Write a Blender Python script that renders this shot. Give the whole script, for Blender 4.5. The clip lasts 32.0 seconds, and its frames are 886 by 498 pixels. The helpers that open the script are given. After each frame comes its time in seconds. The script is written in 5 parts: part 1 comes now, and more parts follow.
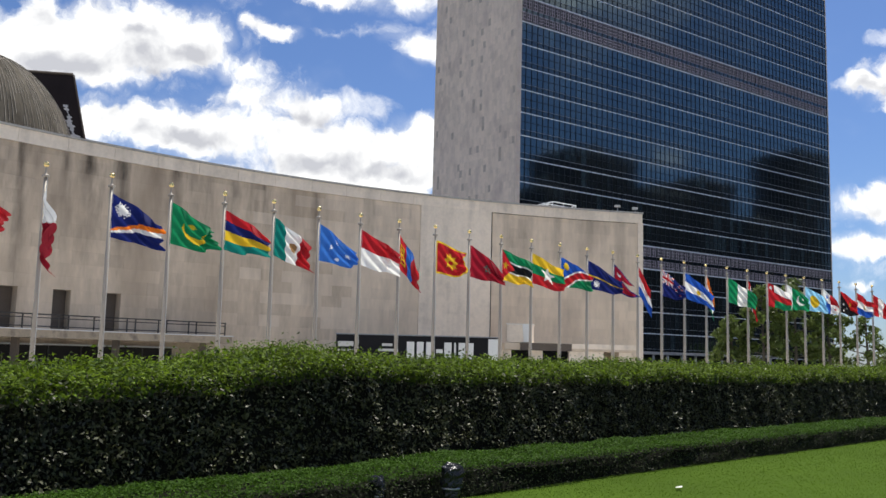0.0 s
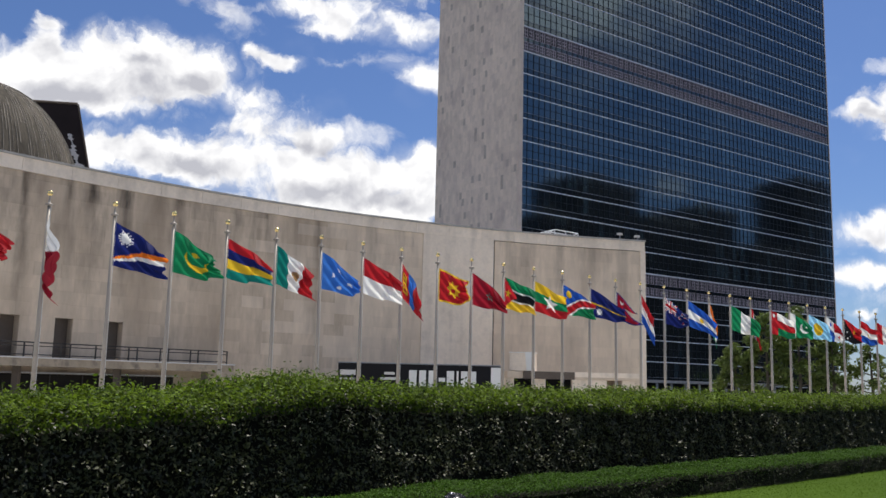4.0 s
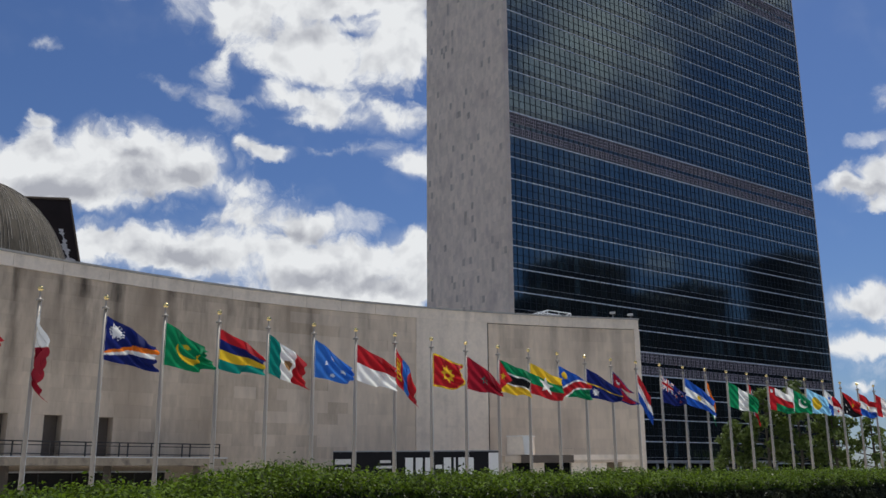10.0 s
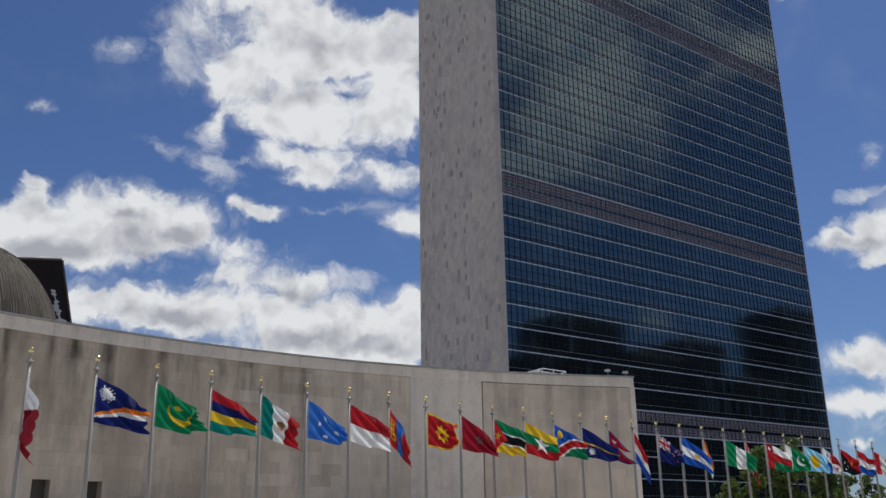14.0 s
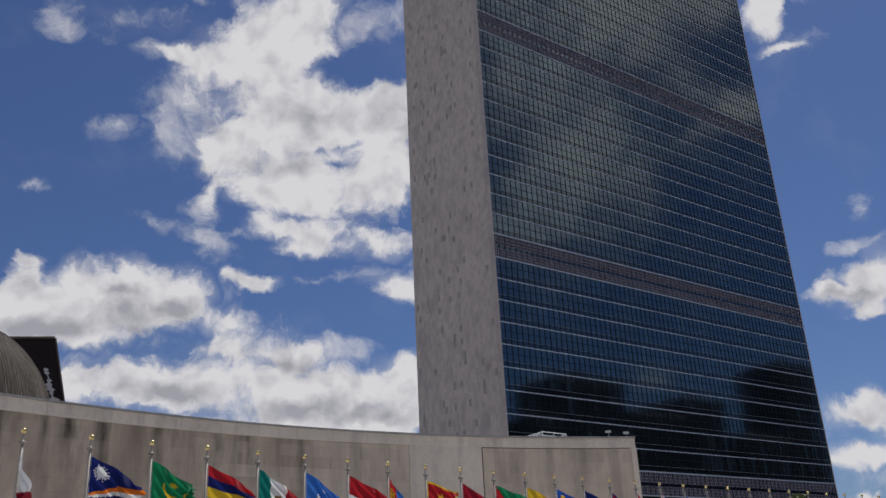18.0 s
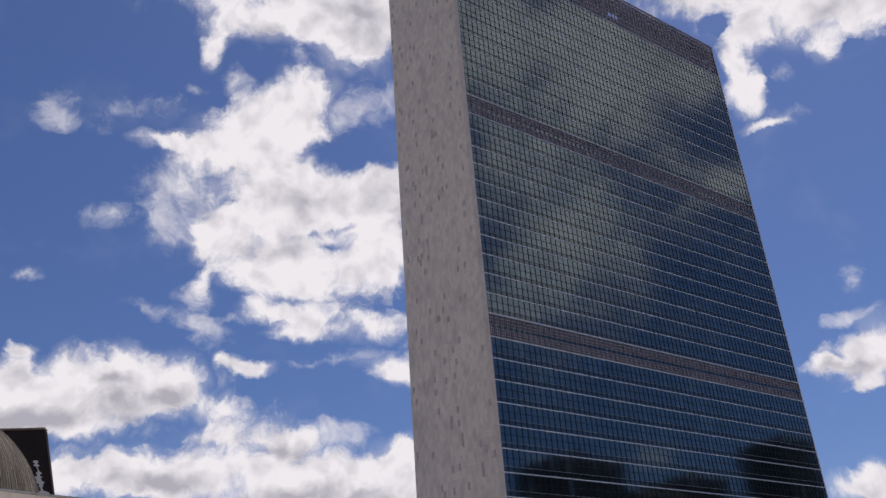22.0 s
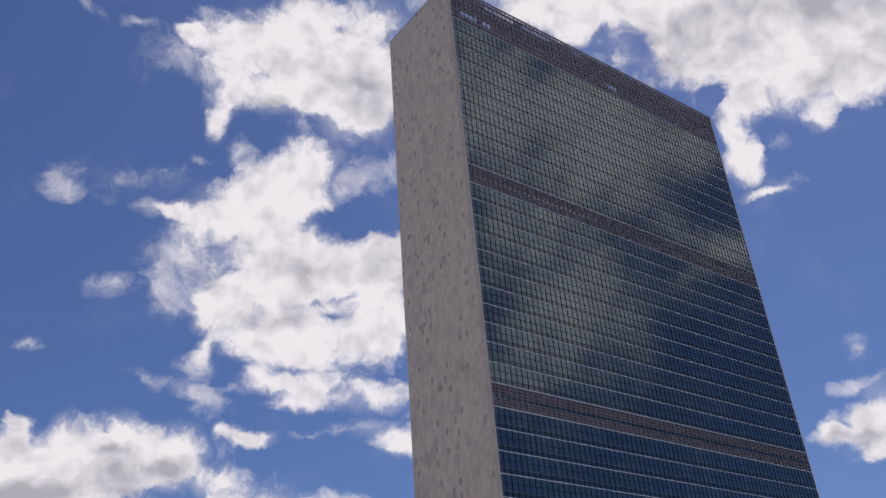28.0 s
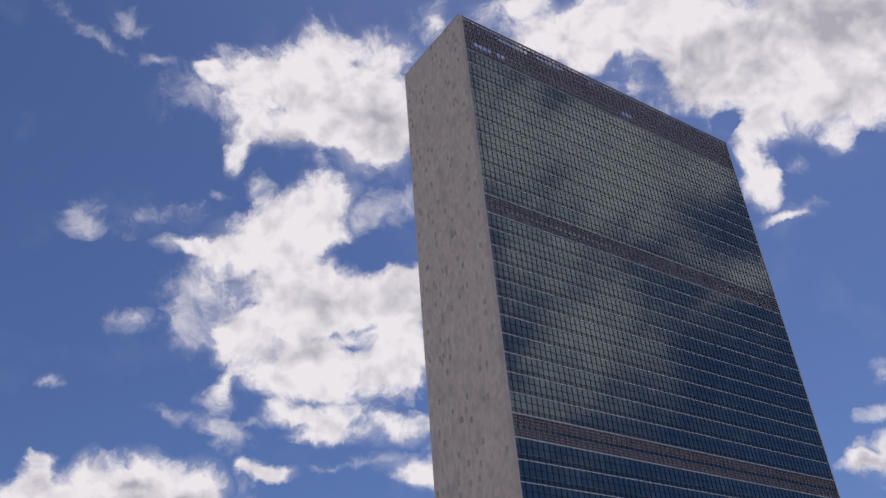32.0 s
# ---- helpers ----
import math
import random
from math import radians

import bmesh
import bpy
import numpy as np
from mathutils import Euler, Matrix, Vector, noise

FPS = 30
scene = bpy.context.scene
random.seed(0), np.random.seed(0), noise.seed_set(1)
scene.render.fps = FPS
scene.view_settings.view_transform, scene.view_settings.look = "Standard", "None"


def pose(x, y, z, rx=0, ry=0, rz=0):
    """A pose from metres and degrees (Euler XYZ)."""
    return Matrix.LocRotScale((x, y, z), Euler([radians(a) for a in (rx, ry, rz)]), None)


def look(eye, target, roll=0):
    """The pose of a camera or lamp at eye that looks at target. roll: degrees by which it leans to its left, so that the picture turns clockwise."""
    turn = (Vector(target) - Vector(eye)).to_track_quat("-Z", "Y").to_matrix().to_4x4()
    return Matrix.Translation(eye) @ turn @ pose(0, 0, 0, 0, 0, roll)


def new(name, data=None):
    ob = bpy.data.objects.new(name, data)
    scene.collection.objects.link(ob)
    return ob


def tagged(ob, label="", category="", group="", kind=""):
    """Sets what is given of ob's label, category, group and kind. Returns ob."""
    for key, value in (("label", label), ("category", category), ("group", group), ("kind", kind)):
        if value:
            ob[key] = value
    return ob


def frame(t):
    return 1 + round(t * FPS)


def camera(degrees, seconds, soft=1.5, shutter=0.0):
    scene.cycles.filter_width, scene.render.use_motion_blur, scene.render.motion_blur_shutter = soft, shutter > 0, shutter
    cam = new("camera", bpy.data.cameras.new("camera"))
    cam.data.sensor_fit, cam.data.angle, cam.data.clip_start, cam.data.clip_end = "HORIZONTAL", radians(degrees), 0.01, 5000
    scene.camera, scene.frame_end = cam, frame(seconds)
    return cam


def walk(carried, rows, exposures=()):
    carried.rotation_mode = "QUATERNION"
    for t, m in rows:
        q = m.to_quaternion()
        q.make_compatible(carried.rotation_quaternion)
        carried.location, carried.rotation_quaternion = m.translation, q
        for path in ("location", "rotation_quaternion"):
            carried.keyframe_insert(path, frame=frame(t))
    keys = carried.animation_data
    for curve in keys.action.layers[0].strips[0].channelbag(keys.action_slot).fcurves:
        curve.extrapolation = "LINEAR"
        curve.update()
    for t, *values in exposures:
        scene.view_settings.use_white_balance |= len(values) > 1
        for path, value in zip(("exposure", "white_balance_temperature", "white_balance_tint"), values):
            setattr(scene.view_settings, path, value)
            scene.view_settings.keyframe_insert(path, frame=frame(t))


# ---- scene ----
EYE = 1.65
cam = camera(52.45, 32.0, soft=1.5)
walk(cam, [
    (0.0, pose(0, 0, EYE, 96.78, -1.43, -0.01)),
    (0.5, pose(0, 0, EYE, 96.89, -1.78, 0.07)),
    (1.0, pose(0, 0, EYE, 97.06, -1.79, 0.10)),
    (1.5, pose(0, 0, EYE, 97.10, -1.69, 0.12)),
    (2.0, pose(0, 0, EYE, 97.00, -1.36, 0.22)),
    (2.5, pose(0, 0, EYE, 97.12, -1.61, 0.40)),
    (3.0, pose(0, 0, EYE, 97.35, -1.59, 0.38)),
    (3.5, pose(0, 0, EYE, 97.92, -1.43, 0.27)),
    (5.5, pose(0, 0, EYE, 100.13, -1.38, -0.26)),
    (6.0, pose(0, 0, EYE, 100.39, -0.63, -0.36)),
    (6.5, pose(0, 0, EYE, 100.49, -0.09, -0.37)),
    (7.0, pose(0, 0, EYE, 101.09, -0.17, -0.57)),
    (7.5, pose(0, 0, EYE, 101.94, -0.38, -0.52)),
    (8.0, pose(0, 0, EYE, 102.57, -0.24, -0.33)),
    (8.5, pose(0, 0, EYE, 103.18, -0.02, -0.13)),
    (9.0, pose(0, 0, EYE, 103.51, -0.04, -0.09)),
    (9.5, pose(0, 0, EYE, 103.75, 0.13, -0.00)),
    (10.0, pose(0, 0, EYE, 103.90, 0.34, -0.03)),
    (10.5, pose(0, 0, EYE, 104.31, 0.14, -0.27)),
    (11.0, pose(0, 0, EYE, 104.68, 0.34, -0.24)),
    (11.5, pose(0, 0, EYE, 104.99, 0.51, -0.06)),
    (12.0, pose(0, 0, EYE, 105.59, 0.68, -0.10)),
    (12.5, pose(0, 0, EYE, 106.08, 0.55, -0.14)),
    (13.0, pose(0, 0, EYE, 106.56, 0.85, -0.05)),
    (13.5, pose(0, 0, EYE, 107.22, 0.95, -0.11)),
    (14.0, pose(0, 0, EYE, 107.61, 0.81, -0.33)),
    (14.5, pose(0, 0, EYE, 108.09, 0.98, -0.19)),
    (16.5, pose(0, 0, EYE, 109.87, 1.85, -0.33)),
    (17.0, pose(0, 0, EYE, 110.53, 2.03, -0.37)),
    (17.5, pose(0, 0, EYE, 111.18, 2.29, -0.19)),
    (18.0, pose(0, 0, EYE, 111.75, 2.72, -0.06)),
    (18.5, pose(0, 0, EYE, 112.39, 2.54, -0.09)),
    (19.0, pose(0, 0, EYE, 112.95, 2.97, -0.01)),
    (19.5, pose(0, 0, EYE, 113.68, 3.11, 0.06)),
    (20.0, pose(0, 0, EYE, 114.26, 3.15, 0.03)),
    (20.5, pose(0, 0, EYE, 114.86, 3.19, -0.04)),
    (21.0, pose(0, 0, EYE, 115.48, 3.63, 0.12)),
    (21.5, pose(0, 0, EYE, 116.18, 4.04, 0.23)),
    (22.0, pose(0, 0, EYE, 116.88, 4.00, 0.10)),
    (22.5, pose(0, 0, EYE, 117.84, 4.31, 0.54)),
    (23.0, pose(0, 0, EYE, 118.61, 4.48, 0.87)),
    (23.5, pose(0, 0, EYE, 119.58, 4.87, 1.32)),
    (24.0, pose(0, 0, EYE, 120.31, 4.92, 1.54)),
    (24.5, pose(0, 0, EYE, 120.95, 5.15, 1.72)),
    (25.0, pose(0, 0, EYE, 121.58, 5.21, 1.57)),
    (25.5, pose(0, 0, EYE, 121.85, 5.24, 1.77)),
    (26.0, pose(0, 0, EYE, 121.96, 5.32, 1.99)),
    (26.5, pose(0, 0, EYE, 121.64, 4.48, 1.24)),
    (28.5, pose(0, 0, EYE, 121.25, 4.09, 0.27)),
    (29.0, pose(0, 0, EYE, 121.83, 4.17, 0.72)),
    (29.5, pose(0, 0, EYE, 122.06, 4.44, 0.74)),
    (30.0, pose(0, 0, EYE, 122.28, 4.35, 0.89)),
    (30.5, pose(0, 0, EYE, 122.54, 4.45, 1.23)),
    (31.0, pose(0, 0, EYE, 122.82, 4.10, 1.42)),
    (31.5, pose(0, 0, EYE, 122.94, 4.22, 1.53)),
    (32.0, pose(0, 0, EYE, 123.31, 4.31, 1.80)),
], exposures=[(0.0, 0.56, 6450, 8), (1.0, 0.53, 6450, 8), (2.0, 0.4, 6400, 10), (3.5, 0.38, 6400, 10), (6.0, 0.27, 6350, 10), (8.0, 0.18, 6300, 10), (11.0, -0.12, 6200, 8), (14.0, -0.16, 6200, 9), (16.5, -0.38, 6300, 12), (18.0, -0.36, 6300, 13), (18.6, -0.17, 6350, 15), (19.2, -0.06, 6400, 16), (22.0, -0.01, 6400, 17), (26.0, -0.02, 6400, 18), (32.0, -0.06, 6400, 18)])

# ---- daylight: high sun ahead and to the right, blue sky with fair-weather cumulus ----
SUN_AZ, SUN_EL = 30.0, 64.0
sun_dir = Vector((math.sin(radians(SUN_AZ)) * math.cos(radians(SUN_EL)), math.cos(radians(SUN_AZ)) * math.cos(radians(SUN_EL)), math.sin(radians(SUN_EL))))
sun = new("sun", bpy.data.lights.new("sun", "SUN"))
sun.data.energy, sun.data.angle, sun.data.color = 4.2, radians(0.53), (1.0, 0.95, 0.86)
sun.matrix_world = look(sun_dir * 300, (0, 0, 0))

world = bpy.data.worlds.new("sky")
scene.world = world
world.use_nodes = True
wt = world.node_tree
wt.nodes.clear()


def wn(kind):
    return wt.nodes.new(kind)


def wvec(op):
    n = wn("ShaderNodeVectorMath")
    n.operation = op
    return n


def wmath(op, a, b=None, c=None, clamp=False):
    n = wn("ShaderNodeMath")
    n.operation, n.use_clamp = op, clamp
    for i, v in enumerate((a, b, c)):
        if v is None:
            continue
        if isinstance(v, (int, float)):
            n.inputs[i].default_value = v
        else:
            wt.links.new(v, n.inputs[i])
    return n.outputs[0]


def wnoise(vec, scale, detail, rough, offset=0.0):
    n = wn("ShaderNodeTexNoise")
    n.inputs["Scale"].default_value, n.inputs["Detail"].default_value, n.inputs["Roughness"].default_value = scale, detail, rough
    if offset:
        m = wvec("ADD")
        m.inputs[1].default_value = (offset, offset * 0.7, -offset)
        wt.links.new(vec, m.inputs[0])
        vec = m.outputs[0]
    wt.links.new(vec, n.inputs["Vector"])
    return n


coords = wn("ShaderNodeTexCoord").outputs["Generated"]


def warp(vec, scale, detail, amount, offset=0.0):
    """The direction pushed about by noise."""
    push = wvec("MULTIPLY_ADD")
    push.inputs[1].default_value, push.inputs[2].default_value = (amount,) * 3, (-amount / 2,) * 3
    wt.links.new(wnoise(vec, scale, detail, 0.58, offset).outputs["Color"], push.inputs[0])
    total = wvec("ADD")
    wt.links.new(vec, total.inputs[0])
    wt.links.new(push.outputs[0], total.inputs[1])
    return total.outputs[0]


broad = warp(coords, 10.0, 2.0, 0.040)
warped = warp(broad, 34.0, 5.0, 0.030, 4.4)
cover, veil, shade = [None], [None], [None]


def puff(store, az, el, w, h, k, roll=0.0):
    m = wn("ShaderNodeMapping")
    m.vector_type = "TEXTURE"
    a, e = radians(az), radians(el)
    m.inputs["Location"].default_value = (math.sin(a) * math.cos(e), math.cos(a) * math.cos(e), math.sin(e))
    m.inputs["Rotation"].default_value = (Matrix.Rotation(-a, 3, "Z") @ Matrix.Rotation(e, 3, "X") @ Matrix.Rotation(radians(roll), 3, "Y")).to_euler()
    m.inputs["Scale"].default_value = (w, 0.9, h)
    wt.links.new(warped, m.inputs["Vector"])
    g = wn("ShaderNodeTexGradient")
    g.gradient_type = "SPHERICAL"
    wt.links.new(m.outputs[0], g.inputs["Vector"])
    v = g.outputs["Fac"]
    store[0] = wmath("MULTIPLY", v, k) if store[0] is None else wmath("MULTIPLY_ADD", v, k, store[0])


def cloud(az, el, w, h, k=1.0, roll=0.0):
    """A dense heap of cloud: bearing from the first view axis, elevation, half width, half height, density."""
    puff(cover, az, el, w, h, k, roll)


def wisp(az, el, w, h, k=1.0, roll=0.0):
    """A thin shred of cloud."""
    puff(veil, az, el, w * 1.5, h * 1.7, k * 0.60, roll)


def belly_at(az, el, w, h, k=0.5):
    """The thick grey underside of a heap."""
    puff(shade, az, el, w, h, k)


# upper heap
cloud(-13.4, 44.2, 0.072, 0.038, 1.6)
cloud(-8.2, 46.3, 0.038, 0.041, 1.6)
cloud(-3.4, 45.0, 0.066, 0.053, 1.6)
cloud(-9.1, 42.9, 0.105, 0.052, 1.6)
cloud(-4.5, 41.9, 0.080, 0.054, 1.6)
cloud(-14.5, 41.2, 0.034, 0.038, 1.6)
cloud(-15.0, 39.2, 0.017, 0.027, 1.6)
cloud(-10.0, 40.7, 0.062, 0.026, 1.6)
cloud(-4.5, 39.8, 0.045, 0.036, 1.6)
cloud(-2.2, 40.7, 0.036, 0.063, 1.6)
cloud(-17.1, 44.0, 0.022, 0.015, 1.6)
cloud(2.9, 47.2, 0.019, 0.039, 1)
wisp(-18.7, 42.5, 0.031, 0.023, 1.6)
wisp(-13.3, 37.3, 0.014, 0.012, 1.6)
wisp(-21.6, 44.2, 0.019, 0.007, 1.6)
wisp(-23.9, 45.9, 0.023, 0.011, 1.6)
wisp(-27.9, 45.2, 0.055, 0.007, 1.2, 25)
wisp(-19.1, 35.2, 0.043, 0.013, 1.2, -15)
wisp(-25.3, 34.0, 0.020, 0.016, 1.6)
wisp(-23.3, 33.3, 0.034, 0.008, 1, -8)
wisp(-21.2, 28.4, 0.021, 0.011, 1.6)
wisp(-15.8, 36.9, 0.014, 0.007, 1.6)
wisp(-3.7, 37.7, 0.041, 0.036, 1)
wisp(-2.9, 36.0, 0.060, 0.016, 1.3, -30)
wisp(-25.7, 24.7, 0.011, 0.006, 1.6)
wisp(-9.1, 39.1, 0.053, 0.018, 0.9)
# main heap
cloud(-8.1, 36.8, 0.054, 0.031, 1.6)
cloud(-10.7, 35.6, 0.053, 0.031, 1.6)
cloud(-12.7, 34.0, 0.062, 0.035, 1.6)
cloud(-17.7, 33.4, 0.042, 0.011, 1.6)
cloud(-15.3, 33.2, 0.052, 0.022, 1.6)
cloud(-9.4, 33.8, 0.072, 0.045, 1.6)
cloud(-7.2, 35.0, 0.027, 0.036, 1.6)
cloud(-11.0, 31.6, 0.116, 0.044, 1.6)
cloud(-5.6, 30.2, 0.118, 0.050, 1.6)
cloud(-2.1, 31.5, 0.041, 0.028, 1.6)
cloud(-13.6, 28.7, 0.065, 0.039, 1.6)
cloud(-15.0, 27.6, 0.027, 0.026, 1.6)
cloud(-8.1, 28.8, 0.108, 0.054, 1.6)
cloud(-2.2, 28.7, 0.046, 0.064, 1.6)
cloud(-10.4, 26.0, 0.070, 0.035, 1.6)
cloud(-7.3, 25.6, 0.107, 0.040, 1.6)
cloud(-2.6, 25.8, 0.054, 0.045, 1.6)
cloud(-14.5, 25.6, 0.015, 0.034, 1.4, 30)
cloud(-10.3, 23.4, 0.045, 0.016, 1.6)
cloud(-7.3, 23.1, 0.070, 0.021, 1.6)
cloud(-8.0, 22.1, 0.057, 0.014, 1.6)
cloud(-3.1, 22.2, 0.055, 0.021, 1.6)
cloud(-6.0, 33.1, 0.047, 0.022, -1.3)
cloud(-5.7, 28.4, 0.041, 0.008, -1.1, -15)
cloud(-13.3, 30.1, 0.014, 0.010, -0.8)
cloud(-6.3, 27.4, 0.014, 0.007, -0.8)
wisp(-17.2, 30.6, 0.038, 0.034, 1.6)
wisp(-17.7, 28.2, 0.021, 0.028, 1.6)
wisp(-16.1, 29.1, 0.026, 0.034, 1.6)
wisp(-15.1, 24.2, 0.018, 0.010, 1.6)
# cloud beyond the tower
cloud(12.2, 45.8, 0.077, 0.034, 1.6)
cloud(14.2, 44.1, 0.052, 0.035, 1.6)
cloud(18.3, 44.7, 0.126, 0.046, 1.6)
cloud(23.0, 42.2, 0.107, 0.066, 1.6)
cloud(29.0, 40.4, 0.133, 0.086, 1.6)
cloud(34.6, 39.1, 0.110, 0.088, 1.6)
cloud(30.6, 36.7, 0.085, 0.046, 1.6)
cloud(26.0, 36.4, 0.026, 0.037, 1.6)
cloud(30.7, 34.3, 0.022, 0.020, 1.6)
cloud(34.5, 34.9, 0.037, 0.028, 1.6)
cloud(24.2, 39.4, 0.058, 0.033, 1.6)
cloud(9.1, 47.6, 0.051, 0.022, 1.6)
cloud(39.4, 37.3, 0.102, 0.082, 1.6)
cloud(29.5, 46.2, 0.228, 0.061, 1.6)
cloud(40.0, 41.6, 0.169, 0.067, 1.6)
cloud(24.4, 33.1, 0.033, 0.035, 1.6)
cloud(25.3, 30.9, 0.033, 0.007, 1.4, 8)
cloud(25.2, 33.1, 0.021, 0.013, 1.6)
cloud(24.5, 34.9, 0.015, 0.033, 1.6)
cloud(19.6, 41.6, 0.015, 0.024, -0.75)
cloud(16.8, 42.6, 0.017, 0.008, -0.4)
cloud(24.3, 37.2, 0.020, 0.013, -1.2)
cloud(32.1, 33.8, 0.015, 0.009, -0.8)
wisp(27.7, 33.5, 0.012, 0.008, 1.6)
wisp(7.4, 46.9, 0.035, 0.014, 1)
wisp(26.4, 31.0, 0.032, 0.013, 0.9)
wisp(1.8, 46.7, 0.035, 0.023, 1)
# heap over the hall
cloud(-25.5, 20.4, 0.017, 0.010, 1.6)
cloud(-25.8, 19.5, 0.020, 0.018, 1.6)
cloud(-26.5, 17.8, 0.045, 0.025, 1.6)
cloud(-24.0, 17.9, 0.062, 0.040, 1.6)
cloud(-22.4, 19.5, 0.038, 0.030, 1.6)
cloud(-22.6, 17.2, 0.087, 0.036, 1.6)
cloud(-19.2, 19.6, 0.043, 0.036, 1.6)
cloud(-19.7, 17.9, 0.090, 0.038, 1.6)
cloud(-16.0, 19.0, 0.041, 0.036, 1.6)
cloud(-17.0, 17.7, 0.056, 0.025, 1.6)
cloud(-21.5, 15.8, 0.045, 0.016, 1.6)
cloud(-25.7, 16.4, 0.045, 0.021, 1.6)
cloud(-28.9, 17.3, 0.050, 0.036, 1.6)
cloud(-12.4, 19.8, 0.019, 0.015, 1.6)
cloud(-10.9, 19.6, 0.026, 0.013, 1.6)
cloud(-13.3, 19.9, 0.011, 0.017, 1.6)
cloud(-12.7, 17.1, 0.039, 0.025, 1.6)
cloud(-13.3, 15.6, 0.040, 0.021, 1.6)
cloud(-10.4, 15.6, 0.059, 0.027, 1.6)
cloud(-8.3, 15.1, 0.036, 0.018, 1.6)
# low bank
cloud(-20.7, 13.6, 0.073, 0.018, 1.6)
cloud(-16.7, 13.6, 0.102, 0.031, 1.6)
cloud(-12.1, 13.5, 0.097, 0.034, 1.6)
cloud(-8.1, 13.0, 0.082, 0.034, 1.6)
cloud(-4.9, 12.7, 0.073, 0.037, 1.6)
cloud(-2.6, 13.8, 0.042, 0.033, 1.6)
cloud(-1.4, 14.1, 0.033, 0.037, 1.6)
cloud(-1.5, 11.5, 0.037, 0.017, 1.6)
cloud(-5.9, 10.9, 0.109, 0.016, 1.6)
cloud(2.5, 13.2, 0.092, 0.046, 1.6)
cloud(4.3, 12.1, 0.092, 0.037, 1.6)
cloud(-23.8, 13.1, 0.062, 0.016, 1.6)
cloud(-10.9, 11.2, 0.178, 0.023, 1.2)
cloud(-4.8, 11.2, 0.110, 0.031, 1.2)
cloud(-18.9, 12.6, 0.125, 0.020, 1.2)
wisp(-6.0, 15.4, 0.033, 0.013, 1.6)
wisp(-4.5, 15.7, 0.018, 0.009, 1.6)
wisp(-13.5, 18.6, 0.022, 0.035, 1)
wisp(-17.5, 15.9, 0.076, 0.012, 0.7)
wisp(-7.1, 14.7, 0.055, 0.018, 1)
wisp(-22.1, 14.7, 0.048, 0.018, 1)
wisp(-10.5, 16.9, 0.071, 0.018, 0.6)
# small shreds and the cloud at the far side
cloud(-2.2, 19.8, 0.042, 0.017, 1.3)
cloud(-1.5, 19.1, 0.024, 0.017, 1.3)
cloud(26.8, 16.1, 0.046, 0.032, 1.6)
cloud(28.2, 16.7, 0.037, 0.042, 1.6)
cloud(25.2, 16.0, 0.035, 0.012, 1.6)
cloud(27.1, 14.7, 0.022, 0.010, 1.6)
wisp(-4.5, 20.3, 0.040, 0.009, 1.6)
wisp(-16.1, 22.8, 0.053, 0.009, 1.4, 20)
wisp(-14.8, 22.1, 0.022, 0.019, 1.4)
wisp(-12.5, 22.9, 0.018, 0.005, 1.6)
wisp(27.0, 18.5, 0.023, 0.005, 1.4)
wisp(27.7, 20.6, 0.008, 0.014, 1.6)
wisp(-7.5, 20.1, 0.027, 0.005, 1)
wisp(-2.2, 21.4, 0.046, 0.013, 0.8)
cloud(25.4, 9.4, 0.053, 0.018, 1.5)
cloud(26.9, 9.6, 0.037, 0.021, 1.6)
cloud(24.4, 7.1, 0.046, 0.018, 1.3)
cloud(26.0, 7.0, 0.045, 0.016, 1.4)
cloud(25.2, 4.8, 0.022, 0.008, 1.3)
cloud(28.0, 8.2, 0.058, 0.043, 1.2)
wisp(24.5, 8.4, 0.046, 0.031, 0.7)
wisp(25.8, 5.8, 0.044, 0.022, 0.8)
wisp(28.1, 18.7, 0.029, 0.006, 1)
wisp(-13.8, 11.4, 0.262, 0.035, 0.7)
wisp(-4.8, 10.6, 0.183, 0.037, 0.7)
wisp(-22.2, 12.2, 0.120, 0.032, 0.7)
# shaded bellies
belly_at(-7.3, 30.4, 0.118, 0.027, 0.55)
belly_at(-4.2, 24.1, 0.063, 0.016, 0.5)
belly_at(-8.9, 27.4, 0.053, 0.018, 0.4)
belly_at(-5.4, 42.8, 0.089, 0.035, 0.45)
belly_at(-2.6, 40.7, 0.045, 0.036, 0.5)
belly_at(-10.9, 40.3, 0.053, 0.016, 0.4)
belly_at(29.4, 41.4, 0.171, 0.054, 0.6)
belly_at(35.5, 39.4, 0.108, 0.051, 0.6)
belly_at(31.9, 36.1, 0.084, 0.021, 0.5)
belly_at(22.6, 41.2, 0.083, 0.037, 0.35)
belly_at(26.6, 15.5, 0.043, 0.016, 0.5)
belly_at(-2.0, 28.7, 0.046, 0.027, 0.3)
belly_at(-12.7, 27.4, 0.052, 0.017, 0.35)
belly_at(-20.0, 17.1, 0.090, 0.023, 0.95)
belly_at(-24.5, 16.3, 0.054, 0.019, 0.9)
belly_at(-16.1, 17.9, 0.043, 0.014, 0.8)
belly_at(-9.7, 14.7, 0.045, 0.013, 0.8)
belly_at(-8.1, 11.8, 0.136, 0.020, 0.8)
belly_at(-16.3, 12.9, 0.094, 0.014, 0.8)
belly_at(26.2, 15.8, 0.038, 0.009, 0.8)
belly_at(-3.4, 11.4, 0.055, 0.015, 0.8)
belly_at(-25.7, 18.8, 0.023, 0.012, 0.5)
belly_at(-19.8, 18.7, 0.049, 0.010, 0.5)
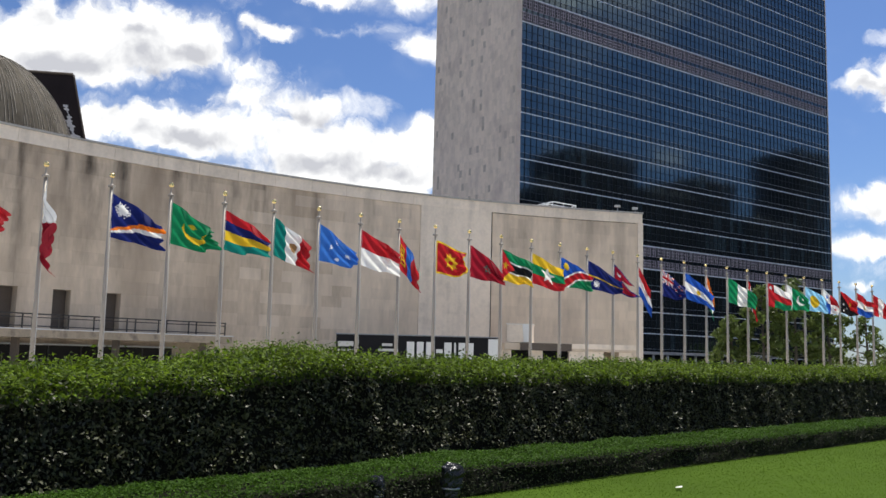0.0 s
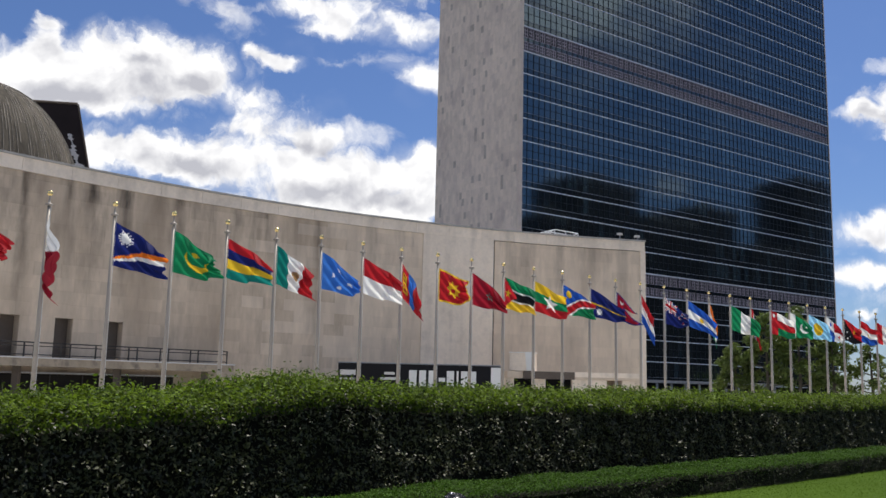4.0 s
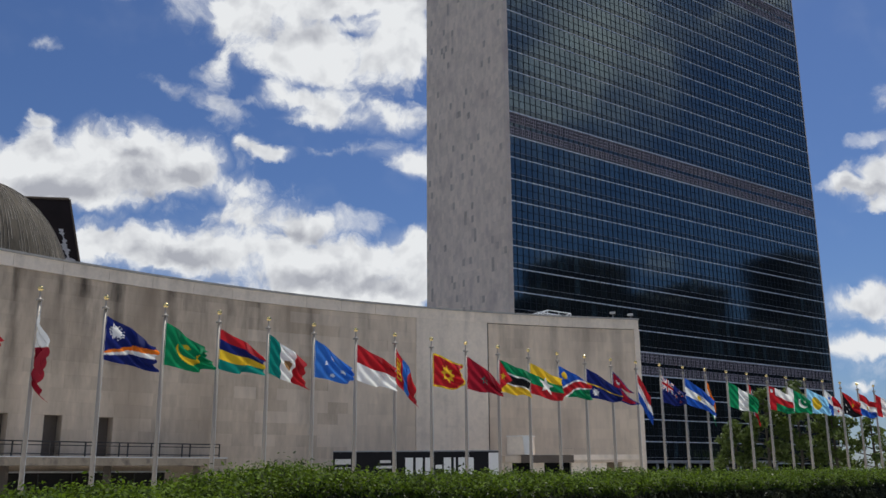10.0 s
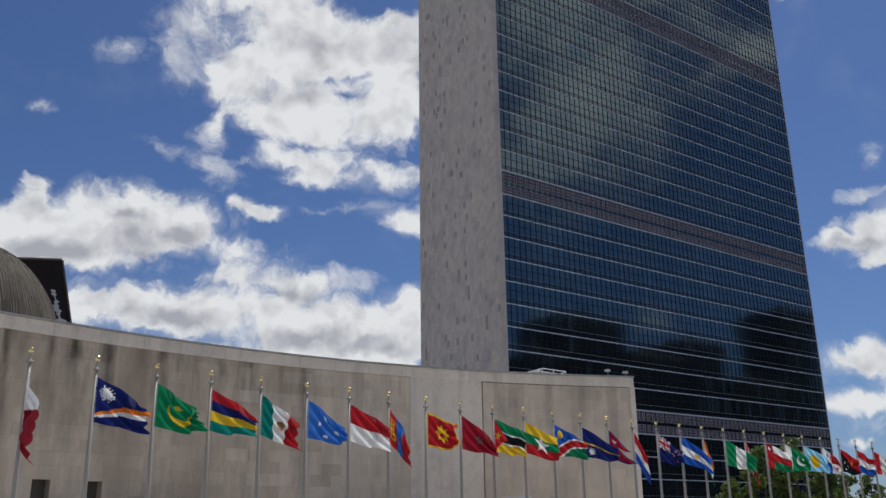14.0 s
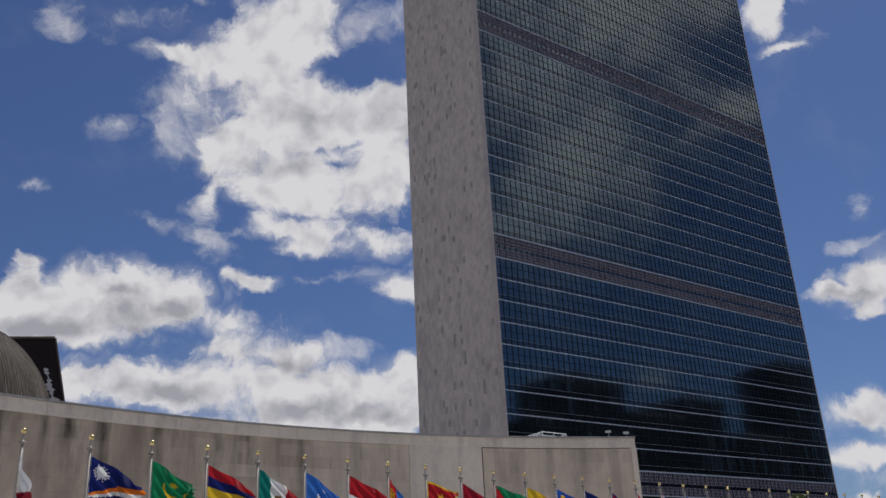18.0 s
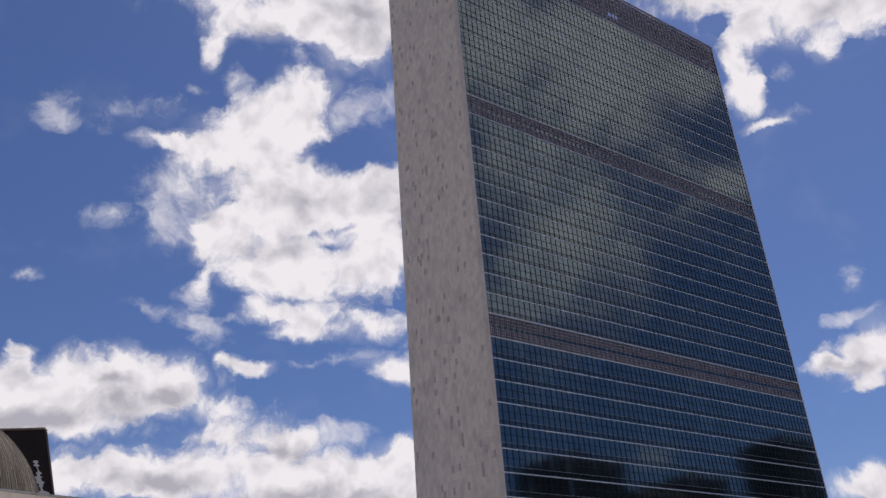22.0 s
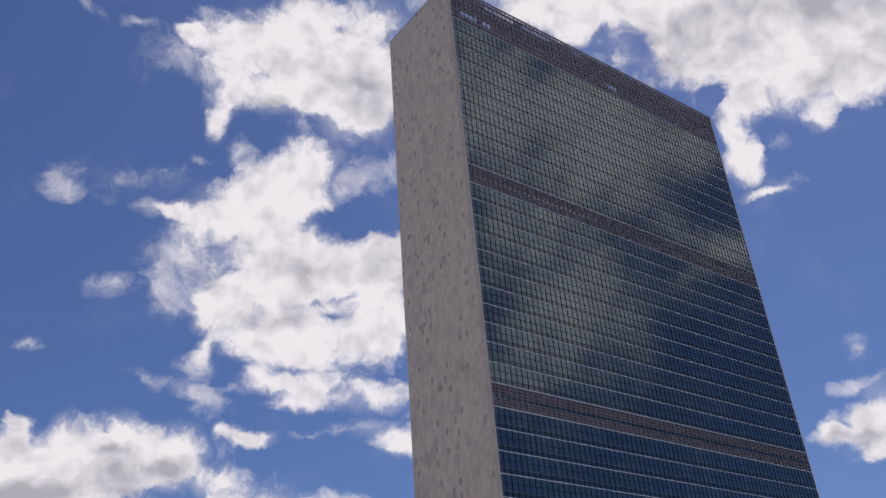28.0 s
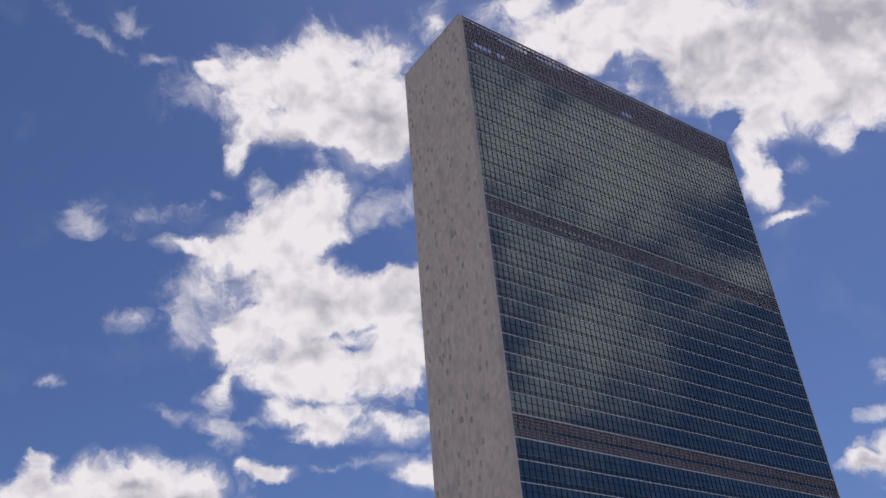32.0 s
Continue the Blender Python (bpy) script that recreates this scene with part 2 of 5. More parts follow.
# the part of the sky that the tower's glass mirrors
cloud(100.3, 42.4, 0.071, 0.071, 1.3)
cloud(94.6, 40.2, 0.115, 0.062, 1)
cloud(91.2, 37.7, 0.079, 0.075, 1.5)
cloud(87.5, 35.4, 0.069, 0.056, 1.3)
cloud(85.3, 34.0, 0.051, 0.042, 1.2)
cloud(98.4, 37.6, 0.118, 0.054, 0.9)
cloud(85.4, 27.9, 0.038, 0.032, 1.5)
cloud(88.2, 29.6, 0.039, 0.034, 1.2)
cloud(96.5, 31.9, 0.136, 0.082, 0.85)
cloud(98.6, 27.1, 0.118, 0.082, 0.95)
cloud(95.0, 25.5, 0.080, 0.071, 1)
cloud(92.4, 23.3, 0.035, 0.048, 1)
cloud(88.4, 26.8, 0.085, 0.022, 1, 25)
cloud(102.1, 22.9, 0.063, 0.045, 0.8)
cloud(98.3, 22.5, 0.071, 0.044, 0.8)
cloud(91.2, 32.8, 0.106, 0.053, 0.7)
cloud(98.8, 35.5, 0.100, 0.055, 0.75)
cloud(100.4, 39.3, 0.054, 0.054, 0.8)
cloud(100.7, 32.1, 0.074, 0.055, 0.7)
cloud(86.1, 29.8, 0.034, 0.014, -1.6, -10)
cloud(87.4, 22.4, 0.124, 0.050, -1, -15)
cloud(85.3, 24.7, 0.049, 0.025, -0.6, -15)
cloud(93.4, 12.5, 0.022, 0.019, 1)
cloud(100.8, 13.1, 0.016, 0.018, 0.9)
cloud(90.9, 35.6, 0.091, 0.050, 0.8)
wisp(93.0, 37.5, 0.266, 0.168, 0.95)
wisp(97.5, 27.0, 0.162, 0.126, 0.75)
wisp(94.5, 20.0, 0.231, 0.151, 0.5)
# unseen clouds behind the camera, enlarged to brighten the walls in shade
cloud(96, 50, 0.40, 0.10, 0.7)
cloud(122, 44, 0.30, 0.26, 1.3)
cloud(150, 32, 0.40, 0.20, 1.5)
cloud(-170, 48, 0.50, 0.32, 1.6)
cloud(-140, 30, 0.45, 0.24, 1.6)
cloud(-105, 42, 0.50, 0.30, 1.6)
cloud(-70, 32, 0.36, 0.22, 1.4)
cloud(180, 18, 0.60, 0.16, 1.4)
cloud(-100, 14, 0.50, 0.12, 1.2)
cloud(60, 30, 0.15, 0.10, 0.8)
cloud(70, 12, 0.30, 0.06, 0.6)

over = wvec("ADD")
over.inputs[1].default_value = (0.005, 0.006, 0.016)
wt.links.new(broad, over.inputs[0])
lumps = wnoise(broad, 16.0, 7.0, 0.56, 3.1)
wisps = wnoise(warped, 30.0, 7.0, 0.60, 5.7)
lumps_soft, lumps_above = wnoise(broad, 16.0, 3.0, 0.5, 3.1), wnoise(over.outputs[0], 16.0, 3.0, 0.5, 3.1)
billow, billow_above = wnoise(broad, 44.0, 3.0, 0.5, 2.3), wnoise(over.outputs[0], 44.0, 3.0, 0.5, 2.3)
fringe = wnoise(warped, 90.0, 5.0, 0.6, 1.9)
ragged = wmath("MULTIPLY_ADD", wmath("SUBTRACT", wisps.outputs["Fac"], 0.5), 1.9, wmath("MULTIPLY_ADD", wmath("SUBTRACT", fringe.outputs["Fac"], 0.5), 0.7, wmath("MULTIPLY", wmath("SUBTRACT", lumps.outputs["Fac"], 0.5), 1.2)))
field = wmath("MULTIPLY_ADD", wmath("MINIMUM", wmath("MULTIPLY", cover[0], 0.62), 1.25), 1.2, wmath("MULTIPLY", ragged, wmath("MULTIPLY", cover[0], 5.0, clamp=True)))
dens = wn("ShaderNodeMapRange")
dens.interpolation_type = "SMOOTHSTEP"
dens.inputs["From Min"].default_value, dens.inputs["From Max"].default_value = 0.10, 1.08
wt.links.new(field, dens.inputs["Value"])
thread = wmath("MULTIPLY_ADD", wmath("SUBTRACT", wisps.outputs["Fac"], 0.5), 2.4, wmath("MULTIPLY", wmath("SUBTRACT", fringe.outputs["Fac"], 0.5), 0.9))
thin = wmath("MULTIPLY_ADD", wmath("MINIMUM", veil[0], 1.0), 1.2, wmath("MULTIPLY", thread, wmath("MULTIPLY", veil[0], 4.0, clamp=True)))
shred = wn("ShaderNodeMapRange")
shred.interpolation_type = "SMOOTHSTEP"
shred.inputs["From Min"].default_value, shred.inputs["From Max"].default_value, shred.inputs["To Max"].default_value = 0.18, 2.2, 0.85
wt.links.new(thin, shred.inputs["Value"])
# grey, thicker bellies and bright rims
relief = wmath("MULTIPLY_ADD", wmath("SUBTRACT", billow_above.outputs["Fac"], billow.outputs["Fac"]), 0.55, wmath("SUBTRACT", lumps_above.outputs["Fac"], lumps_soft.outputs["Fac"]))
thick = wmath("MULTIPLY_ADD", wmath("MINIMUM", shade[0], 0.8), wmath("MULTIPLY_ADD", lumps_soft.outputs["Fac"], 1.6, 0.1), wmath("MULTIPLY_ADD", relief, 1.7, wmath("MULTIPLY", field, 0.10)), clamp=True)
tone = wn("ShaderNodeValToRGB")
tone.color_ramp.elements[0].position, tone.color_ramp.elements[0].color = 0.08, (1.0, 0.985, 0.97, 1)
tone.color_ramp.elements[1].position, tone.color_ramp.elements[1].color = 0.90, (0.50, 0.50, 0.54, 1)
wt.links.new(thick, tone.inputs["Fac"])
sky = wn("ShaderNodeTexSky")
sky.sky_type, sky.sun_disc, sky.sun_elevation, sky.sun_rotation = "NISHITA", False, radians(SUN_EL), radians(SUN_AZ)
sky.air_density, sky.dust_density, sky.ozone_density = 1.0, 0.5, 3.0
sky_bg, cloud_bg, mix_bg, out_bg = wn("ShaderNodeBackground"), wn("ShaderNodeBackground"), wn("ShaderNodeMixShader"), wn("ShaderNodeOutputWorld")
sky_bg.inputs["Strength"].default_value, cloud_bg.inputs["Strength"].default_value = 0.061, 0.85
deep = wn("ShaderNodeMix")
deep.data_type, deep.blend_type = "RGBA", "MULTIPLY"
deep.inputs["Factor"].default_value = 1.0
deep.inputs["B"].default_value = (0.75, 0.88, 1.17, 1)
wt.links.new(sky.outputs[0], deep.inputs["A"])
wt.links.new(deep.outputs["Result"], sky_bg.inputs["Color"])
wt.links.new(tone.outputs[0], cloud_bg.inputs["Color"])
skirt = wn("ShaderNodeMapRange")
skirt.interpolation_type = "SMOOTHSTEP"
skirt.inputs["From Min"].default_value, skirt.inputs["From Max"].default_value, skirt.inputs["To Max"].default_value = 0.05, 1.3, 0.35
wt.links.new(wmath("MULTIPLY_ADD", wmath("SUBTRACT", lumps_soft.outputs["Fac"], 0.5), 1.2, wmath("ADD", cover[0], wmath("MULTIPLY", veil[0], 0.25))), skirt.inputs["Value"])
wt.links.new(wmath("MAXIMUM", wmath("MAXIMUM", dens.outputs[0], shred.outputs[0]), skirt.outputs[0]), mix_bg.inputs[0])
wt.links.new(sky_bg.outputs[0], mix_bg.inputs[1])
wt.links.new(cloud_bg.outputs[0], mix_bg.inputs[2])
wt.links.new(mix_bg.outputs[0], out_bg.inputs["Surface"])


# ---- materials ----
def material(name, color, rough=0.8, metal=0.0, coarse=0.6, fine_scale=8.0, vary=0.25, bump=0.15, pick=0.0, streak=0.0, stretch=(1, 1, 1), spec=0.5, dark=None, translucent=0.0, ior=1.5, fleck=0.0, drip=None, mottle=0.0, mscale=2.0, runs=0.0):
    """A surface with large stains, fine grain, optional vertical streaks, tone picked per piece, and relief."""
    m = bpy.data.materials.new(name)
    m.use_nodes = True
    t = m.node_tree
    b = t.nodes["Principled BSDF"]
    b.inputs["Roughness"].default_value, b.inputs["Metallic"].default_value = rough, metal
    b.inputs["Specular IOR Level"].default_value, b.inputs["IOR"].default_value = spec, ior
    geo = t.nodes.new("ShaderNodeNewGeometry")
    sc = t.nodes.new("ShaderNodeVectorMath")
    sc.operation = "MULTIPLY"
    sc.inputs[1].default_value = stretch
    t.links.new(geo.outputs["Position"], sc.inputs[0])

    def nz(scale, detail, vec):
        n = t.nodes.new("ShaderNodeTexNoise")
        n.inputs["Scale"].default_value, n.inputs["Detail"].default_value = scale, detail
        t.links.new(vec, n.inputs["Vector"])
        return n.outputs["Fac"]

    def mth(op, a, b_, c=0.0):
        n = t.nodes.new("ShaderNodeMath")
        n.operation = op
        for i, v in enumerate((a, b_, c)):
            if isinstance(v, (int, float)):
                n.inputs[i].default_value = v
            else:
                t.links.new(v, n.inputs[i])
        return n.outputs[0]

    big, small = nz(coarse, 4, sc.outputs[0]), nz(fine_scale, 6, sc.outputs[0])
    f = mth("MULTIPLY_ADD", mth("SUBTRACT", big, 0.5), 2.2 * vary, 1.0)
    f = mth("MULTIPLY_ADD", mth("SUBTRACT", small, 0.5), 1.4 * vary, f)
    if mottle:
        f = mth("SUBTRACT", f, mth("MULTIPLY", mth("MAXIMUM", mth("SUBTRACT", nz(mscale, 8, sc.outputs[0]), 0.50), 0.0), mottle * 5))
        f = mth("MULTIPLY_ADD", mth("SUBTRACT", nz(mscale * 4.3, 5, sc.outputs[0]), 0.5), mottle * 1.5, f)
    if pick:
        oi = t.nodes.new("ShaderNodeObjectInfo")
        r = mth("FRACT", mth("ADD", oi.outputs["Random"], geo.outputs["Random Per Island"]), 0.0)
        f = mth("MULTIPLY_ADD", mth("SUBTRACT", r, 0.5), pick * 2, f)
        if fleck:
            f = mth("SUBTRACT", f, mth("MULTIPLY", mth("LESS_THAN", r, 0.045), fleck))
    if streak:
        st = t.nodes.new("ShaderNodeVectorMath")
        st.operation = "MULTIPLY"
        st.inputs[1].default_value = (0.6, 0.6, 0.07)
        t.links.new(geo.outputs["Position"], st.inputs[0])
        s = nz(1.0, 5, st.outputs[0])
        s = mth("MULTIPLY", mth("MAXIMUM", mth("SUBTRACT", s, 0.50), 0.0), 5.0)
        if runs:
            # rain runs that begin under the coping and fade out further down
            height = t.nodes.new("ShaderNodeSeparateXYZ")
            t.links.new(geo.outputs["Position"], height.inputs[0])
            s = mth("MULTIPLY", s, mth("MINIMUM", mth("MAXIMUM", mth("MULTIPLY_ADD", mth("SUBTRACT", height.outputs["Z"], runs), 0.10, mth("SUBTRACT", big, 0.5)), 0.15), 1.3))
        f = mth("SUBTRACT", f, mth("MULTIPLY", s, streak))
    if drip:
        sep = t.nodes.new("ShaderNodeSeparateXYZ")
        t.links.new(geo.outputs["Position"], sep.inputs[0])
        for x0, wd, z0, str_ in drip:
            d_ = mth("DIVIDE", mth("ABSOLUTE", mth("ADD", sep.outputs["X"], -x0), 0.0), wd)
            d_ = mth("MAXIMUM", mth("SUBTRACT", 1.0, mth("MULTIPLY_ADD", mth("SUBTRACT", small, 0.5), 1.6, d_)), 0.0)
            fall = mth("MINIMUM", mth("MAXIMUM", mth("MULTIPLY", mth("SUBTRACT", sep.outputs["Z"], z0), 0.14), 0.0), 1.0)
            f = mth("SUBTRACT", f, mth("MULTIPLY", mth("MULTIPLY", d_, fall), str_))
    rgb = t.nodes.new("ShaderNodeMix")
    rgb.data_type, rgb.blend_type = "RGBA", "MULTIPLY"
    rgb.inputs["Factor"].default_value = 1.0
    rgb.inputs["A"].default_value = (*color, 1)
    comb = t.nodes.new("ShaderNodeCombineColor")
    for i in range(3):
        t.links.new(f, comb.inputs[i])
    t.links.new(comb.outputs[0], rgb.inputs["B"])
    col = rgb.outputs["Result"]
    if dark:
        mixd = t.nodes.new("ShaderNodeMix")
        mixd.data_type = "RGBA"
        mixd.inputs["B"].default_value = (*dark, 1)
        t.links.new(mth("MULTIPLY", mth("MAXIMUM", mth("SUBTRACT", nz(coarse * 2.7, 5, sc.outputs[0]), 0.52), 0.0), 4.0), mixd.inputs["Factor"])
        t.links.new(col, mixd.inputs["A"])
        col = mixd.outputs["Result"]
    t.links.new(col, b.inputs["Base Color"])
    if bump:
        bp = t.nodes.new("ShaderNodeBump")
        bp.inputs["Strength"].default_value, bp.inputs["Distance"].default_value = bump, 0.05
        t.links.new(small, bp.inputs["Height"])
        t.links.new(bp.outputs[0], b.inputs["Normal"])
    if translucent:
        tr, mx = t.nodes.new("ShaderNodeBsdfTranslucent"), t.nodes.new("ShaderNodeMixShader")
        mx.inputs[0].default_value = translucent
        t.links.new(col, tr.inputs["Color"])
        t.links.new(b.outputs[0], mx.inputs[1])
        t.links.new(tr.outputs[0], mx.inputs[2])
        t.links.new(mx.outputs[0], t.nodes["Material Output"].inputs["Surface"])
    return m


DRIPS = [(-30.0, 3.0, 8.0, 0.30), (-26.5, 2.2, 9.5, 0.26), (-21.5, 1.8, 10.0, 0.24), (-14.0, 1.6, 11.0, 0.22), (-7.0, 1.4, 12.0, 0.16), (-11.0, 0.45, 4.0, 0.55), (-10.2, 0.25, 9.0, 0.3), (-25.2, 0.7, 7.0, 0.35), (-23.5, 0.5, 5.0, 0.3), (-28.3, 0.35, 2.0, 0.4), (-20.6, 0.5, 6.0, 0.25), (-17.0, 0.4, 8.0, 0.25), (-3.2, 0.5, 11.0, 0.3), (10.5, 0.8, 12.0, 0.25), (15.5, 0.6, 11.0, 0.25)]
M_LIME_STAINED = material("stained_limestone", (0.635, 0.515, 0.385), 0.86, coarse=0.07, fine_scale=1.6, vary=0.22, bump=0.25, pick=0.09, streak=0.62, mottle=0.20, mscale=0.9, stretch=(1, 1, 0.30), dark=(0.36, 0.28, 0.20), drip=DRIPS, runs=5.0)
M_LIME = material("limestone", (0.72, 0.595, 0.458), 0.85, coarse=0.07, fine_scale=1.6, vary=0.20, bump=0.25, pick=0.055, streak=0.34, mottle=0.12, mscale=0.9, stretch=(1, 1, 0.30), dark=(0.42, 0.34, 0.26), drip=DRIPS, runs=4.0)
M_LIME_PALE = material("pale_limestone", (0.85, 0.735, 0.60), 0.85, coarse=0.15, fine_scale=3.0, vary=0.14, bump=0.25, pick=0.06, streak=0.20, mottle=0.10, mscale=1.2)
M_MORTAR = material("mortar", (0.50, 0.415, 0.32), 0.95, vary=0.15, streak=0.4)
M_MARBLE = material("vermont_marble", (0.80, 0.665, 0.54), 0.6, coarse=0.16, fine_scale=2.6, vary=0.09, bump=0.3, pick=0.085, fleck=0.27, mottle=0.12, mscale=1.1, stretch=(1, 1, 0.65), dark=(0.60, 0.485, 0.41))
M_MARBLE_DARK = material("weathered_marble", (0.30, 0.285, 0.27), 0.7, coarse=0.3, fine_scale=2.0, vary=0.2, pick=0.08)
M_ALU = material("bright_aluminium", (0.80, 0.82, 0.84), 0.5, 0.15, vary=0.1, bump=0.05)
M_ALU_DULL = material("dull_aluminium", (0.30, 0.32, 0.34), 0.5, 0.2, vary=0.15, bump=0.05)
M_MULLION = material("dark_mullion", (0.022, 0.025, 0.029), 0.5, 0.2, vary=0.15, bump=0.05, spec=0.25)
M_LOUVER = material("louver_bars", (0.53, 0.465, 0.505), 0.5, 0.1, vary=0.15, bump=0.05)
M_SCREEN = material("pale_roof_screen", (0.76, 0.67, 0.72), 0.5, 0.2, vary=0.15, bump=0.05)
M_SPANDREL = material("spandrel_glass", (0.008, 0.012, 0.018), 0.08, vary=0.3, bump=0.0, spec=0.5, pick=0.2, ior=2.05)
M_SPANDREL.node_tree.nodes["Principled BSDF"].inputs["Specular Tint"].default_value = (0.70, 0.85, 0.85, 1)
# near-black colour stands for the shade inside louvres, openings and behind glass
M_VOID = material("recess_shade", (0.010, 0.010, 0.011), 0.9, vary=0.2, spec=0.1)
M_CONC = material("concrete", (0.42, 0.40, 0.37), 0.85, fine_scale=12, vary=0.18, dark=(0.2, 0.19, 0.17))
M_CONC_OLD = material("stained_concrete", (0.33, 0.275, 0.205), 0.9, fine_scale=6, vary=0.25, streak=0.3, dark=(0.12, 0.10, 0.085))
M_ROOFING = material("weathered_copper_roof", (0.105, 0.090, 0.070), 0.9, coarse=0.4, fine_scale=5, vary=0.45, streak=0.4, mottle=0.35, mscale=2.2, stretch=(1, 1, 0.12), bump=0.4, spec=0.15)
M_BLACK = material("black_panel_and_groove_shadow", (0.028, 0.021, 0.021), 0.8, vary=0.3, spec=0.15)
M_BRONZE = material("dull_bronze", (0.125, 0.100, 0.080), 0.6, 0.1, vary=0.2, streak=0.2, spec=0.3)
M_DARKGLASS = material("shaded_ground_glass", (0.020, 0.016, 0.012), 0.35, vary=0.2, bump=0.0, spec=0.12)
M_SEAM = material("weathered_seam", (0.30, 0.265, 0.225), 0.8, coarse=0.5, fine_scale=3, vary=0.6, bump=0.2, spec=0.2)
M_PEEL = material("peeled_render", (0.60, 0.58, 0.57), 0.9, vary=0.3)
M_RAIL = material("painted_steel_rail", (0.040, 0.034, 0.030), 0.6, 0.1, vary=0.1)
M_POLE = material("satin_aluminium_pole", (0.35, 0.31, 0.265), 0.55, 0.1, fine_scale=30, vary=0.12, bump=0.04)
M_GOLD = material("gilded_ball", (0.85, 0.66, 0.30), 0.22, 1.0, vary=0.1, bump=0.0)
M_BANNER = material("black_banner", (0.012, 0.012, 0.014), 0.6, vary=0.2, bump=0.1, spec=0.12)
M_WHITE = material("white_paint", (0.70, 0.70, 0.68), 0.5, fine_scale=6, vary=0.06)
M_PALEGREY = material("pale_grey_paint", (0.55, 0.54, 0.52), 0.6, fine_scale=6, vary=0.1)
M_TYRE = material("rubber", (0.03, 0.03, 0.03), 0.85, vary=0.2)
M_STEEL = material("grey_steel", (0.30, 0.30, 0.31), 0.45, 0.6, vary=0.15)
M_FLOOD = material("black_lamp_housing", (0.018, 0.018, 0.019), 0.6, 0.0, fine_scale=25, vary=0.25)
M_WRAP = material("black_sheeting", (0.012, 0.012, 0.013), 0.24, 0.0, fine_scale=30, vary=0.2, bump=0.4, spec=0.45)
M_ASPHALT = material("asphalt", (0.055, 0.055, 0.057), 0.9, coarse=0.4, fine_scale=40, vary=0.25, bump=0.3)
M_PAVE = material("pavement_concrete", (0.44, 0.42, 0.39), 0.9, coarse=0.3, fine_scale=20, vary=0.2, bump=0.2, pick=0.06)
M_SOIL = material("lawn_soil", (0.046, 0.082, 0.007), 0.95, coarse=0.5, fine_scale=14, vary=0.25, bump=0.4, spec=0.05)
M_GRASS = material("grass_blades", (0.075, 0.130, 0.011), 0.7, coarse=0.35, fine_scale=6, vary=0.25, bump=0.0, pick=0.12, spec=0.05, translucent=0.5)
# front leaves darkened for shade; top shoots younger and also brightened for sun
M_LEAF = material("shaded_front_leaves", (0.044, 0.048, 0.015), 0.55, coarse=0.9, fine_scale=5, vary=0.35, bump=0.0, pick=0.7, spec=0.32, translucent=0.08)
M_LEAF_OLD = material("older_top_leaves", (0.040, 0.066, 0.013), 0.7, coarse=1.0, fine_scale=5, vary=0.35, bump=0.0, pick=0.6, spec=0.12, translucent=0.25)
M_LIT_SHOOT = material("sunlit_young_shoots", (0.106, 0.160, 0.013), 0.6, coarse=1.1, fine_scale=5, vary=0.4, bump=0.0, pick=0.6, spec=0.10, translucent=0.4)
# one clipped hedge in two greens: shaded side dark, sunlit top bright
M_SHADED_SIDE_LOW = material("clipped_hedge_shaded_side", (0.022, 0.030, 0.009), 0.6, coarse=0.9, fine_scale=6, vary=0.3, bump=0.0, pick=0.6, spec=0.12, translucent=0.10)
M_LIT_TOP_LOW = material("clipped_hedge_sunlit_top", (0.044, 0.095, 0.009), 0.65, coarse=0.9, fine_scale=6, vary=0.3, bump=0.0, pick=0.35, spec=0.08, translucent=0.35)
M_TREELEAF = material("tree_leaves", (0.105, 0.145, 0.030), 0.5, coarse=0.4, fine_scale=3, vary=0.3, bump=0.0, pick=0.35, spec=0.3, translucent=0.3)
M_CORE = material("hedge_inner_shade", (0.009, 0.009, 0.006), 0.95, spec=0.05, vary=0.3, fine_scale=20, bump=0.5)
M_BARK = material("bark", (0.10, 0.085, 0.065), 0.95, fine_scale=18, vary=0.3, bump=0.6)
M_BRICK = material("dark_brick", (0.022, 0.017, 0.015), 0.9, fine_scale=4, vary=0.2)
M_FARGLASS = material("far_window_glass", (0.02, 0.023, 0.026), 0.45, vary=0.1, bump=0.0, spec=0.15)


